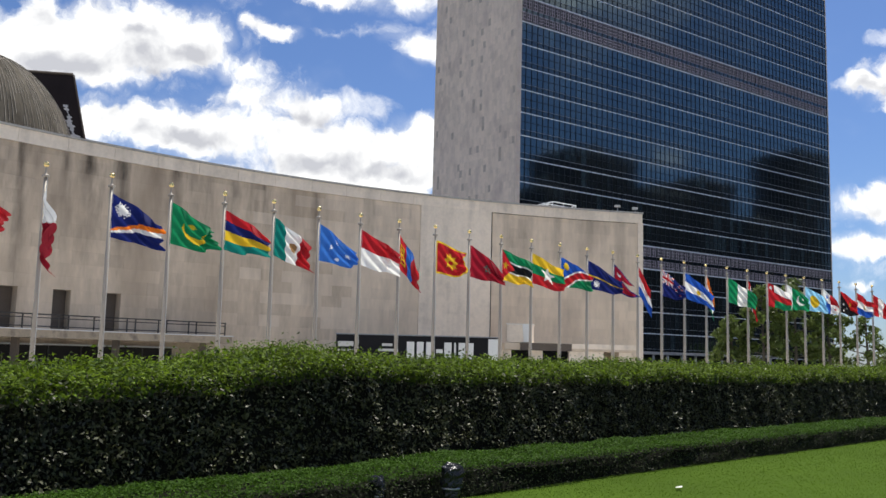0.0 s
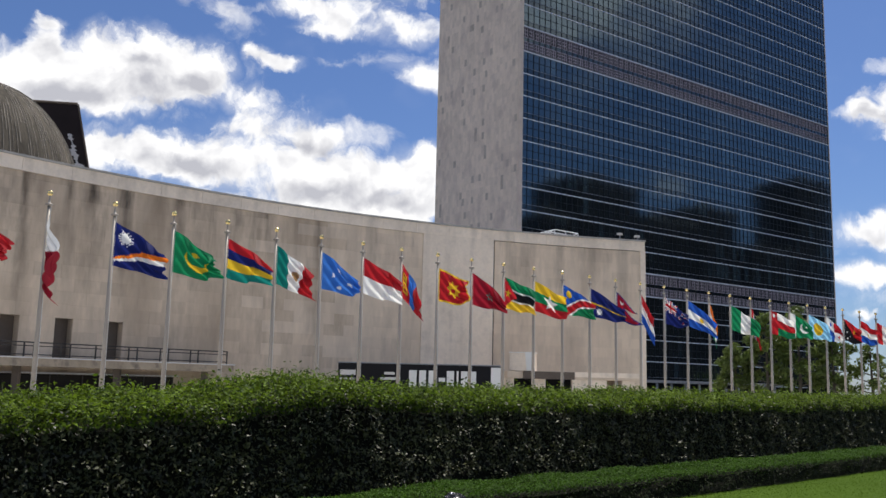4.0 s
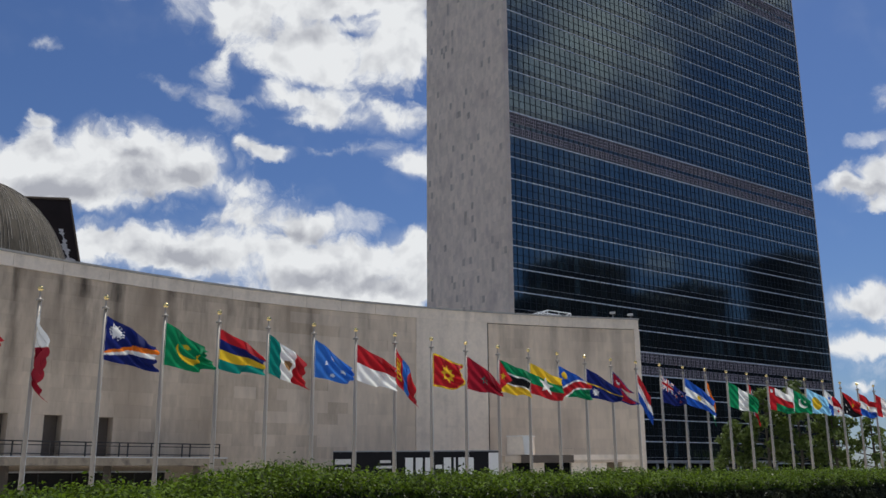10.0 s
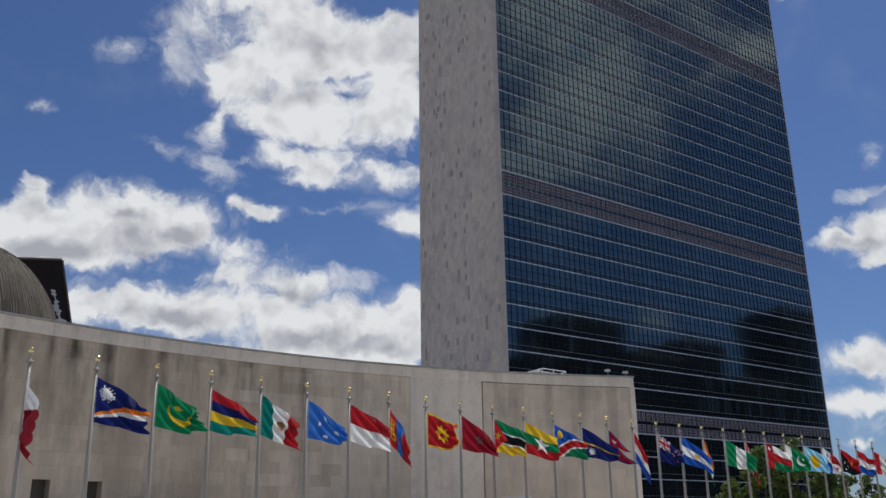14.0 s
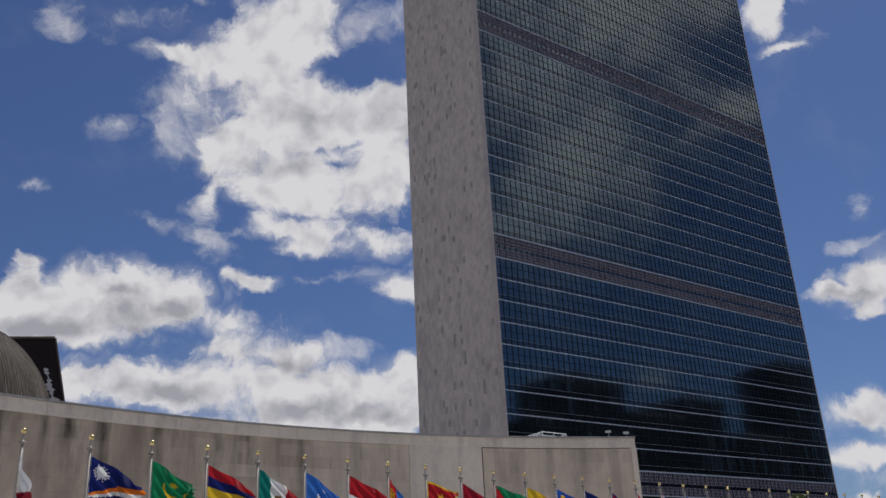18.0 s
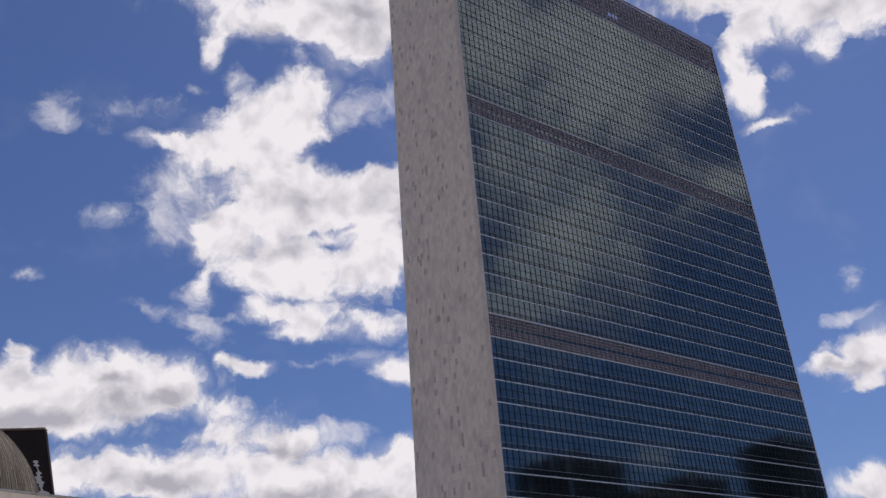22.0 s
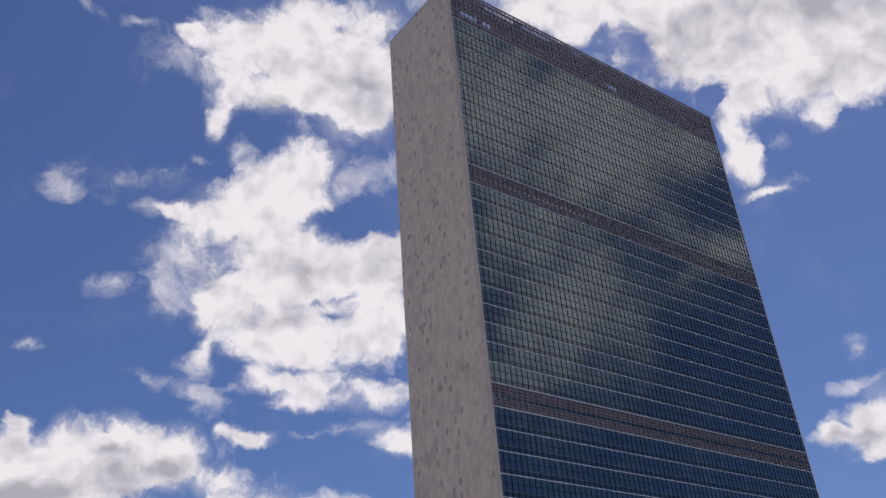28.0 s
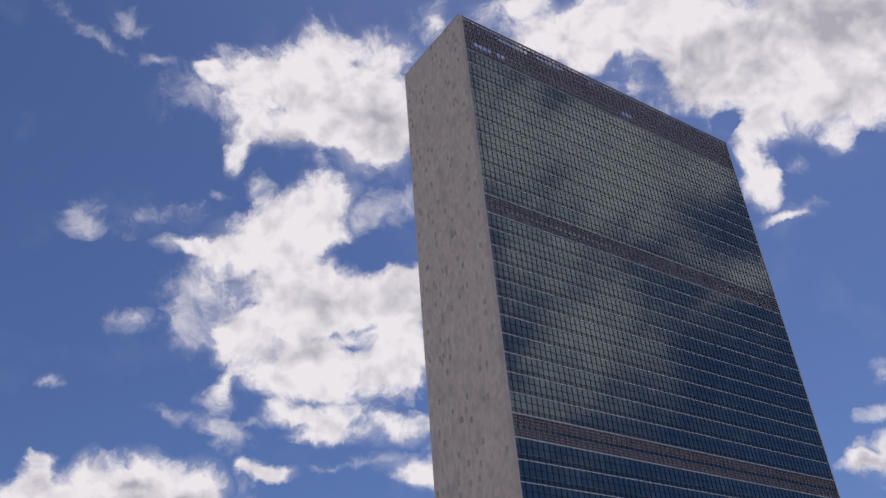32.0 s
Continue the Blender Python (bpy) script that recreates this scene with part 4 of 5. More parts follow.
# ---- lorry trailer with a banner ----
trailer = thing("box_trailer", pose(-8.25, 69.6, 0, 0, 0, 1.6), "black box trailer with white lettering shapes on its side", "trailer")
part("box_body", Shape().box(0, 12.65, 0, 2.5, 0.95, 3.12), M_BANNER, trailer, bevel=0.04)
part("roof_edge", Shape().box(-0.03, 12.68, -0.03, 2.53, 3.125, 3.2), M_STEEL, trailer)
part("end_panel", Shape().box(11.75, 12.66, -0.035, -0.006, 0.95, 3.02), M_WHITE, trailer, "white end panel")
x = 5.45
for w in (0.78, 0.72, 0.78):
    part("white_block", Shape().box(x, x + w - 0.20, -0.03, -0.008, 1.40, 2.68), M_WHITE, trailer)
    x += w
part("white_dash", Shape().box(x, x + 0.5, -0.03, -0.008, 1.85, 2.15), M_WHITE, trailer)
x += 0.62
for w in (0.76, 0.34, 0.7, 0.66):
    part("white_block", Shape().box(x, x + w - 0.20, -0.03, -0.008, 1.40, 2.68), M_WHITE, trailer)
    x += w
part("small_bar", Shape().box(3.55, 4.35, -0.03, -0.008, 2.3, 2.5), M_PALEGREY, trailer)
part("small_bar", Shape().box(3.25, 4.75, -0.03, -0.008, 1.9, 2.1), M_PALEGREY, trailer)
part("small_bar", Shape().box(0.15, 1.35, -0.03, -0.008, 2.2, 2.6), M_PALEGREY, trailer)
part("small_bar", Shape().box(0.15, 1.35, -0.03, -0.008, 1.85, 2.0), M_PALEGREY, trailer)
part("door_seam", Shape().box(1.46, 1.68, -0.02, -0.004, 0.95, 3.1), M_PALEGREY, trailer)
part("chassis", Shape().box(0.3, 12.3, 0.7, 1.8, 0.7, 0.945), M_STEEL, trailer)
for x in (1.4, 10.0, 11.2):
    for y in (0.1, 2.1):
        wheel = part("wheel", Shape().tube((x, y, 0.5), (x, y + 0.3, 0.5), 0.5, n=20), M_TYRE, trailer)
        part("rim", Shape().tube((x, y - 0.02, 0.5), (x, y + 0.32, 0.5), 0.27, n=14), M_STEEL, wheel)
part("landing_leg", Shape().box(2.6, 2.8, 0.5, 0.7, 0, 0.7), M_STEEL, trailer)

# ---- booth, canopy and low walls by the hall's end ----
booth = thing("roof_box", pose(6.35, 74.4, 0, 0, 0, -14), "pale box with a white panel on the canopy", "box")
part("box_body", Shape().box(-1.0, 1.0, -0.8, 0.8, 2.9, 4.36), M_LIME_PALE, booth, bevel=0.03)
part("white_side", Shape().hexa([(0.42, -0.86, 2.92), (1.08, -0.86, 2.92), (1.08, -0.81, 2.92), (0.42, -0.81, 2.92), (0.30, -0.96, 4.38), (0.95, -0.96, 4.38), (0.95, -0.91, 4.38), (0.30, -0.91, 4.38)]), M_WHITE, booth, "leaning white panel")
part("top_trim", Shape().box(-1.05, 1.05, -0.85, 0.85, 4.365, 4.42), M_WHITE, booth)
canopy = thing("entrance_canopy", pose(4.9, 74.6, 0, 0, 0, 5), "low stone entrance canopy with dark openings", "canopy")
part("canopy_slab", Shape().box(0.0, 10.9, -1.0, 2.2, 2.30, 2.86), M_LIME, canopy, bevel=0.04)
part("slab_edge", Shape().box(5.0, 10.95, -1.05, -1.002, 2.5, 2.9), M_LIME_PALE, canopy)
part("dark_awning", Shape().box(1.3, 5.5, -1.35, -1.06, 2.28, 2.88), M_BRONZE, canopy, "dark awning")
part("back_panel", Shape().box(0.0, 10.9, 1.6, 2.1, 0, 2.295), M_LIME, canopy)
for x0, x1 in ((0.0, 0.6), (2.3, 3.2), (5.4, 8.3), (9.6, 10.6)):
    part("pier", Shape().box(x0, x1, -0.8, 1.55, 0, 2.295), M_LIME_PALE, canopy)
# solid near-black panels painted as the shade within the canopy openings
part("dark_opening", Shape().box(0.61, 2.29, -0.3, -0.2, 0, 2.29), M_VOID, canopy)
part("dark_opening", Shape().box(3.21, 5.39, -0.3, -0.2, 0, 2.29), M_VOID, canopy)

porch = thing("tower_porch", pose(TX, TY, 0, 0, 0, TYAW), "low grey canopy along the foot of the tower", "canopy")
part("porch_roof", Shape().box(18, 62, -4.5, -0.35, 2.75, 3.2), M_CONC, porch)
for x in np.arange(19, 62, 3.6):
    part("porch_column", Shape().box(x - 0.15, x + 0.15, -4.2, -3.9, 0, 2.745), M_PALEGREY, porch)
part("porch_wall", Shape().box(18, 62, -0.6, -0.37, 0, 2.74), M_FARGLASS, porch)


# ---- planting ----
def leaf_mesh(name, P, N, size, mat, rng, up=0.35):
    """Many small folded leaves at points P, facing about N."""
    n = len(P)
    N = N + rng.normal(0, 0.75, (n, 3)) + np.array([0, 0, up])
    N /= np.linalg.norm(N, axis=1)[:, None]
    A = np.cross(N, rng.normal(0, 1, (n, 3)))
    A /= np.linalg.norm(A, axis=1)[:, None] + 1e-9
    B = np.cross(N, A)
    L = size * (0.6 + 0.8 * rng.random(n))[:, None]
    v = np.stack([P - A * L, P + B * L * 0.48 + N * L * 0.12, P + A * L, P - B * L * 0.48 + N * L * 0.12], 1).reshape(-1, 3)
    me = bpy.data.meshes.new(name)
    me.vertices.add(4 * n)
    me.vertices.foreach_set("co", v.astype(np.float32).ravel())
    me.loops.add(4 * n)
    me.loops.foreach_set("vertex_index", np.arange(4 * n, dtype=np.int32))
    me.polygons.add(n)
    me.polygons.foreach_set("loop_start", np.arange(0, 4 * n, 4, dtype=np.int32))
    me.materials.append(mat)
    me.update(calc_edges=True)
    return me


def hedge(name, s0, s1, m_front, m_back, z_edge, z_crest, size, per_m2, mat, mat_top, label, lump, sprig, seed, lean=0.06):
    rng = np.random.default_rng(seed)
    ob = thing(name, Matrix(), label, "hedge")

    def crest(s):
        return 1.0 + lump * noise.noise(Vector((s * 0.55, seed, 0))) + lump * 0.6 * noise.noise(Vector((s * 1.7, seed, 3))) + (0.09 * math.exp(-((s + 1.9) / 0.9) ** 2) - 0.10 / (1 + math.exp((s + 3.6) * 2.5)) if sprig > 0.05 else 0)

    def face(s, f):
        """f: 0 at the foot of the front, 1 at its upper edge, 2 at the crest, 3 at the back edge."""
        c = crest(s)
        wob = 0.10 * noise.noise(Vector((s * 0.9, f * 1.5, seed))) + (0.05 + lean * 0.25) * noise.noise(Vector((s * 3.2, f * 7, seed)))
        if f < 1:
            return along(s, m_front + wob + lean * (0.5 - f), z_edge * c * f)
        if f < 2:
            g = f - 1
            return along(s, m_front - lean * 0.5 - (m_front - m_back) * 0.62 * g + wob * (1 - g), (z_edge + (z_crest - z_edge) * math.sin(g * math.pi / 2)) * c + 0.4 * wob)
        g = f - 2
        return along(s, m_front - (m_front - m_back) * (0.62 + 0.38 * g), (z_crest - 0.35 * z_crest * g * g) * c + 0.4 * wob)

    # solid near-black core takes the place of shade deep inside the hedge
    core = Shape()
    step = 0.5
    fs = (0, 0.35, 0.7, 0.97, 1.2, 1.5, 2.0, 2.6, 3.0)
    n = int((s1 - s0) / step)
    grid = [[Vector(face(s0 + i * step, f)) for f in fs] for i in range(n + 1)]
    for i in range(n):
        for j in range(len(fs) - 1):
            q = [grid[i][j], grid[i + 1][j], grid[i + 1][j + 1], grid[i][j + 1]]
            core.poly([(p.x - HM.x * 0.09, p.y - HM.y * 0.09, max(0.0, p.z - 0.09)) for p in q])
    part("twig_core", core, M_CORE, ob, "near-black solid core standing for shade among the leaves")
    area_f, area_t = (s1 - s0) * z_edge, (s1 - s0) * (m_front - m_back)
    # front and top get separate leaf colours that hold the shade and sun
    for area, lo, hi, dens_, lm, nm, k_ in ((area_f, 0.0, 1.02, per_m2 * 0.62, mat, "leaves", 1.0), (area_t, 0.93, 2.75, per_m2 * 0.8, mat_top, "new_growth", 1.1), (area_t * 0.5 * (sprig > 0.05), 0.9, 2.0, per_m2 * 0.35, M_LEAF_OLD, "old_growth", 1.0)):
        if not area:
            continue
        P, N = [], []
        for _ in range(int(area * dens_)):
            s, f = rng.uniform(s0, s1), rng.uniform(lo, hi)
            x, y, z = face(s, f)
            back_off = abs(rng.normal(0, 0.055))
            up = abs(rng.normal(0, sprig)) if f > 1.0 else 0.0
            if f < 1:
                P.append((x - HM.x * back_off, y - HM.y * back_off, max(0.03, z)))
                N.append((HM.x * 0.8, HM.y * 0.8, 0.2))
            else:
                P.append((x, y, max(0.03, z - back_off + up)))
                N.append((HM.x * 0.15, HM.y * 0.15, 1.0))
        part(nm, leaf_mesh(nm, np.array(P), np.array(N), size * k_, lm, rng), None, ob, "glossy front leaves, darkened as if in shade" if lm == mat else "dull older leaves" if lm == M_LEAF_OLD else "yellow-green top leaves, brightened as if sunlit", kind="stuff")
    return ob


hedge("tall_hedge", -11, 26, -0.05, -2.4, 1.34, 1.49, 0.027, 2300, M_LEAF, M_LIT_SHOOT, "dense tall green hedge with loose young shoots on top", 0.07, 0.085, 11, 0.21)
hedge("low_hedge", -10, 25, 1.72, 0.30, 0.365, 0.38, 0.016, 3000, M_SHADED_SIDE_LOW, M_LIT_TOP_LOW, "low clipped bright green hedge along the lawn", 0.10, 0.012, 23)

rng = np.random.default_rng(31)
stems, SP, SN = Shape(), [], []
for i in range(1100):
    s_, m_ = rng.uniform(-10, 20), rng.uniform(-2.0, -0.3)
    x, y, z = along(s_, m_, 1.34 - (0.13 if s_ < -3.6 else 0) + 0.1 * rng.random())
    if abs(s_ + 1.6) < 1.0:
        z += 0.12
    tall = 0.09 + 0.19 * rng.random() ** 2.5
    lean = Vector((rng.normal(0, 0.06), rng.normal(0, 0.06), tall))
    stems.tube((x, y, z), Vector((x, y, z)) + lean, 0.004, 0.002, n=4, cap=False)
    for j in range(9):
        f = 0.25 + 0.75 * j / 8
        SP.append((x + lean.x * f + rng.normal(0, 0.02), y + lean.y * f + rng.normal(0, 0.02), z + lean.z * f))
        SN.append((rng.normal(), rng.normal(), 0.5))
sh_ob = tagged(new("loose_shoot", leaf_mesh("loose_shoot", np.array(SP), np.array(SN), 0.026, M_LIT_SHOOT, rng)), "loose young shoots standing above the hedge", "shoots", kind="stuff")
part("shoot_stem", stems, M_BARK, sh_ob, kind="stuff")

rng = np.random.default_rng(3)
n = 90000
S, Mm = rng.uniform(-7, 22, n), 1.7 + 9.0 * rng.random(n) ** 1.2
base = np.array([along(a, b, 0.012) for a, b in zip(S, Mm)])
side = rng.normal(0, 1, (n, 3)) * np.array([1, 1, 0])
side /= np.linalg.norm(side, axis=1)[:, None]
hgt = 0.008 + 0.012 * rng.random(n)
tip = base + rng.normal(0, 0.012, (n, 3)) * np.array([1, 1, 0]) + np.stack([0 * hgt, 0 * hgt, hgt], 1)
v = np.stack([base - side * 0.006, base + side * 0.006, tip], 1).reshape(-1, 3)
me = bpy.data.meshes.new("grass")
me.vertices.add(3 * n)
me.vertices.foreach_set("co", v.astype(np.float32).ravel())
me.loops.add(3 * n)
me.loops.foreach_set("vertex_index", np.arange(3 * n, dtype=np.int32))
me.polygons.add(n)
me.polygons.foreach_set("loop_start", np.arange(0, 3 * n, 3, dtype=np.int32))
me.materials.append(M_GRASS)
me.update(calc_edges=True)
tagged(new("grass", me), "short mown grass blades on the lawn", "grass", kind="stuff")
scrap = Shape().poly([(3.02, 11.80, 0.05), (3.11, 11.79, 0.055), (3.12, 11.86, 0.07), (3.05, 11.88, 0.05)])
scrap.poly([(3.05, 11.88, 0.05), (3.12, 11.86, 0.07), (3.10, 11.93, 0.045)])
tagged(new("paper_scrap", scrap.mesh("paper_scrap", M_WHITE)), "white paper scrap lying on the lawn", "paper")


def floodlight(x, y, yaw, tall, wide, seed, label):
    """A lamp on a short post, wrapped in crumpled black sheeting."""
    rnd_ = random.Random(seed)
    fl = thing("floodlight", pose(x, y, 0, 0, 0, yaw), label, "floodlight", "floodlights in front of the hedge")
    part("base_box", Shape().box(-wide * 0.3, wide * 0.3, -wide * 0.3, wide * 0.3, 0.0, tall * 0.45), M_FLOOD, fl, bevel=0.012)
    wrap, n, rings = Shape(), 14, 9
    for j in range(rings + 1):
        f = j / rings
        r = wide * (0.40 + 0.13 * math.sin(f * 2.6)) * (0.55 if j == rings else 1.0)
        for i in range(n):
            a = 2 * math.pi * i / n + 0.2 * rnd_.random()
            q = r * (1 + rnd_.gauss(0, 0.11)) / max(abs(math.cos(a)), abs(math.sin(a)), 0.78)
            wrap.v.append((q * math.cos(a), q * math.sin(a) * 0.8, tall * (0.22 + 0.78 * f) + rnd_.gauss(0, 0.008)))
    for j in range(rings):
        for i in range(n):
            a, b, c, d_ = j * n + i, j * n + (i + 1) % n, (j + 1) * n + (i + 1) % n, (j + 1) * n + i
            wrap.f += [(a, b, c), (a, c, d_)]
    wrap.f.append(tuple(range(rings * n, rings * n + n)))
    wrap.mi = [0] * len(wrap.f)
    part("wrapping", wrap, M_WRAP, fl, "crumpled shiny black sheeting")
    part("tie_cord", Shape().lathe([(wide * 0.52, tall * 0.40), (wide * 0.54, tall * 0.42), (wide * 0.52, tall * 0.44)], 14), M_STEEL, fl)
    return fl


floodlight(0.13, 10.25, 25, 0.46, 0.20, 4, "floodlight wrapped in shiny black sheeting by the low hedge")
floodlight(-0.68, 9.85, -20, 0.36, 0.17, 8, "small wrapped floodlight half hidden beside the low hedge")


def tree(x, y, h, r, seed, mat=M_TREELEAF, n_leaf=2600, size=0.17):
    rng = np.random.default_rng(seed)
    tr = thing("tree", pose(x, y, 0), "leafy green street tree with an open uneven crown", "tree", "trees by the tower")
    trunk = Shape()
    trunk.tube((0, 0, 0), (0.1, 0.05, h * 0.3), 0.16, 0.12)
    trunk.tube((0.1, 0.05, h * 0.3), (0.0, 0.1, h * 0.85), 0.12, 0.04)
    cl = []
    for i in range(13):
        a, zz = i * 2.4 + rng.uniform(-0.4, 0.4), h * (0.25 + 0.6 * i / 13)
        rr = r * (0.55 + 0.5 * rng.random()) * (1.0 - 0.45 * max(0, i - 7) / 6)
        e_ = np.array([math.cos(a) * rr, math.sin(a) * rr, zz + 0.25 * rr])
        trunk.tube((0.05, 0.05, zz), tuple(e_), 0.06, 0.02, n=6)
        cl += [e_, e_ * np.array([0.6, 0.6, 1]) + np.array([0, 0, 0.2])]
    cl.append(np.array([0, 0, h * 0.92]))
    part("trunk", trunk, M_BARK, tr)
    cl = np.array(cl)
    idx = rng.integers(0, len(cl), n_leaf)
    off_ = rng.normal(0, 1, (n_leaf, 3))
    off_ /= np.linalg.norm(off_, axis=1)[:, None]
    P = cl[idx] + off_ * (r * 0.27 * rng.random(n_leaf) ** 0.4)[:, None] * np.array([1.1, 1.1, 0.75])
    P[:, 2] = np.maximum(P[:, 2], 0.4)
    part("crown", leaf_mesh("crown", P, off_, size, mat, rng), None, tr, kind="stuff")
    return tr


tree(23.2, 72.8, 5.6, 1.9, 1)
tree(25.3, 71.6, 8.2, 2.2, 2, n_leaf=3300)
tree(27.7, 71.2, 8.8, 2.3, 3, n_leaf=3300)
tree(30.0, 70.4, 6.6, 1.9, 4)
tree(32.6, 69.6, 5.9, 1.5, 5, n_leaf=1100)
tree(36.6, 74.0, 3.4, 1.6, 6, n_leaf=900)
rng = np.random.default_rng(9)
P = []
for i in range(60):
    c = np.array([70 + i * 3.6 + rng.normal(0, 2), 170 + rng.normal(0, 6), 1.5 + 3.2 * rng.random()])
    o_ = rng.normal(0, 1, (110, 3))
    P.append(c + o_ * np.array([1.9, 1.9, 1.3]))
P = np.concatenate(P)
P[:, 2] = np.maximum(P[:, 2], 0.2)
tagged(new("far_trees", leaf_mesh("far_trees", P, P * 0 + np.array([0, 0, 1.0]), 0.5, M_TREELEAF, rng)), "distant dark green belt of trees", "trees", kind="stuff")

# ---- buildings across the avenue, mirrored in the tower's glass ----
ux = Vector((math.cos(radians(TYAW)), math.sin(radians(TYAW)), 0))
vx = Vector((-ux.y, ux.x, 0))
for lx, w, h in ((133, 16, 65), (150, 34, 82), (186, 35, 71), (223, 26, 80), (258, 38, 66), (298, 28, 104)):
    o = Vector((TX, TY, 0)) + ux * lx - vx * 140
    b = thing("apartment_block", pose(o.x, o.y, 0, 0, 0, TYAW + 180), "dark brick city building across the avenue", "building", "buildings across the avenue")
    part("body", Shape().box(-w, 0, 0, 26, 0, h), M_BRICK, b)
    part("parapet", Shape().box(-w - 0.2, 0.2, -0.2, 26.2, h, h + 1.0), M_CONC, b)
    part("roof_tank", Shape().tube((-w * 0.6, 10, h + 1), (-w * 0.6, 10, h + 6), 2.4, n=16), M_BARK, b)
    win = Shape()
    for fl in range(int(h // 3.3) - 1):
        for c in range(int(w // 3.2)):
            win.box(-w + 1.0 + c * 3.2, -w + 2.8 + c * 3.2, -0.06, -0.01, 2 + fl * 3.3, 3.9 + fl * 3.3)
    part("glazing", win, M_FARGLASS, b, kind="stuff")

# ---- flags ----
PALETTE = {
    "r": (0.45, 0.02, 0.028), "d": (0.30, 0.012, 0.028), "b": (0.02, 0.09, 0.42), "n": (0.012, 0.02, 0.13), "s": (0.045, 0.17, 0.55),
    "g": (0.012, 0.22, 0.09), "t": (0.01, 0.20, 0.17), "y": (0.72, 0.48, 0.03), "o": (0.78, 0.20, 0.02), "w": (0.80, 0.80, 0.78), "k": (0.015, 0.015, 0.018), "e": (0.30, 0.18, 0.08), "c": (0.30, 0.62, 0.85),
}
CLOTH = {k: material("cloth_" + k, c, 0.75, coarse=3.0, fine_scale=60, vary=0.10, bump=0.08, spec=0.2, translucent=0.42) for k, c in PALETTE.items()}
ASP = 1.5


def star(u, v, cu, cv, r, n=5, inner=0.42):
    x, y = (u - cu) * ASP, v - cv
    rho = math.hypot(x, y)
    if rho > r:
        return False
    a = math.atan2(x, y) % (2 * math.pi / n)
    a = min(a, 2 * math.pi / n - a)
    h = math.pi / n
    px_, py_ = rho * math.cos(a), rho * math.sin(a)
    ix, iy = r * inner * math.cos(h), r * inner * math.sin(h)
    return (ix - r) * py_ - iy * (px_ - r) >= 0


def disc(u, v, cu, cv, r):
    return math.hypot((u - cu) * ASP, v - cv) < r


def crescent(u, v, cu, cv, r, du, dv):
    return disc(u, v, cu, cv, r) and not disc(u, v, cu + du, cv + dv, r * 0.85)


def bars(colors, t):
    return colors[min(len(colors) - 1, max(0, int(t * len(colors))))]


def jack(u, v):
    if abs(u - 0.5) < 0.07 or abs(v - 0.5) < 0.10:
        return "r"
    if abs(u - 0.5) < 0.13 or abs(v - 0.5) < 0.18:
        return "w"
    k = min(abs(u - v), abs(u - (1 - v)))
    return "r" if k < 0.04 else "w" if k < 0.12 else "n"


def f_marshall(u, v):
    lo, mid, hi = 0.10 + 0.42 * u, 0.14 + 0.56 * u, 0.18 + 0.72 * u
    return "w" if lo < v < mid else "o" if mid <= v < hi else "w" if star(u, v, 0.22, 0.74, 0.22, 16, 0.45) else "n"


def f_nepal(u, v):
    edge = (1.0 - v) / 0.50 * 0.80 if v > 0.5 else (0.5 - v) / 0.5 * 0.62 + 0.30
    if u > edge:
        return ""
    if u > edge - 0.07 or v < 0.05 or u < 0.04:
        return "n"
    return "w" if star(u, v, 0.2, 0.26, 0.13, 10, 0.55) or crescent(u, v, 0.2, 0.68, 0.10, 0.0, 0.06) else "d"


def f_namibia(u, v):
    k = v - u
    if disc(u, v, 0.18, 0.76, 0.12):
        return "y"
    return "b" if k > 0.22 else "w" if k > 0.15 else "r" if k > -0.15 else "w" if k > -0.22 else "g"


def f_moz(u, v):
    if u * 1.0 < 0.42 * (1 - abs(2 * v - 1)):
        return "y" if star(u, v, 0.13, 0.5, 0.14) else "r"
    return "g" if v > 0.69 else "w" if v > 0.65 else "k" if v > 0.35 else "w" if v > 0.31 else "y"


def f_png(u, v):
    if u > 1 - v:
        return "y" if star(u, v, 0.66, 0.68, 0.17, 7, 0.5) else "r"
    return "w" if star(u, v, 0.2, 0.45, 0.07) or star(u, v, 0.2, 0.15, 0.07) or star(u, v, 0.34, 0.3, 0.06) else "k"


def f_nz(u, v):
    if u < 0.5 and v > 0.5:
        return jack(u * 2, v * 2 - 1)
    for cu, cv in ((0.75, 0.8), (0.75, 0.22), (0.62, 0.52), (0.88, 0.6)):
        if star(u, v, cu, cv, 0.075):
            return "r"
        if star(u, v, cu, cv, 0.11):
            return "w"
    return "n"


def f_panama(u, v):
    if u < 0.5 and v > 0.5:
        return "b" if star(u, v, 0.25, 0.75, 0.13) else "w"
    if u > 0.5 and v < 0.5:
        return "r" if star(u, v, 0.75, 0.25, 0.13) else "w"
    return "r" if u > 0.5 else "b"


def f_oman(u, v):
    if u < 0.27:
        return "w" if disc(u, v, 0.13, 0.82, 0.08) else "r"
    return bars("grw", v)


def f_pakistan(u, v):
    if u < 0.25:
        return "w"
    return "w" if crescent(u, v, 0.62, 0.5, 0.26, 0.07, 0.07) or star(u, v, 0.72, 0.64, 0.09) else "g"


def f_norway(u, v):
    if abs(u - 0.36) < 0.055 or abs(v - 0.5) < 0.07:
        return "n"
    return "w" if abs(u - 0.36) < 0.11 or abs(v - 0.5) < 0.14 else "r"


def f_montenegro(u, v):
    if u < 0.04 or u > 0.96 or v < 0.06 or v > 0.94:
        return "y"
    return "y" if star(u, v, 0.5, 0.5, 0.30, 8, 0.6) and not disc(u, v, 0.5, 0.46, 0.08) else "r"


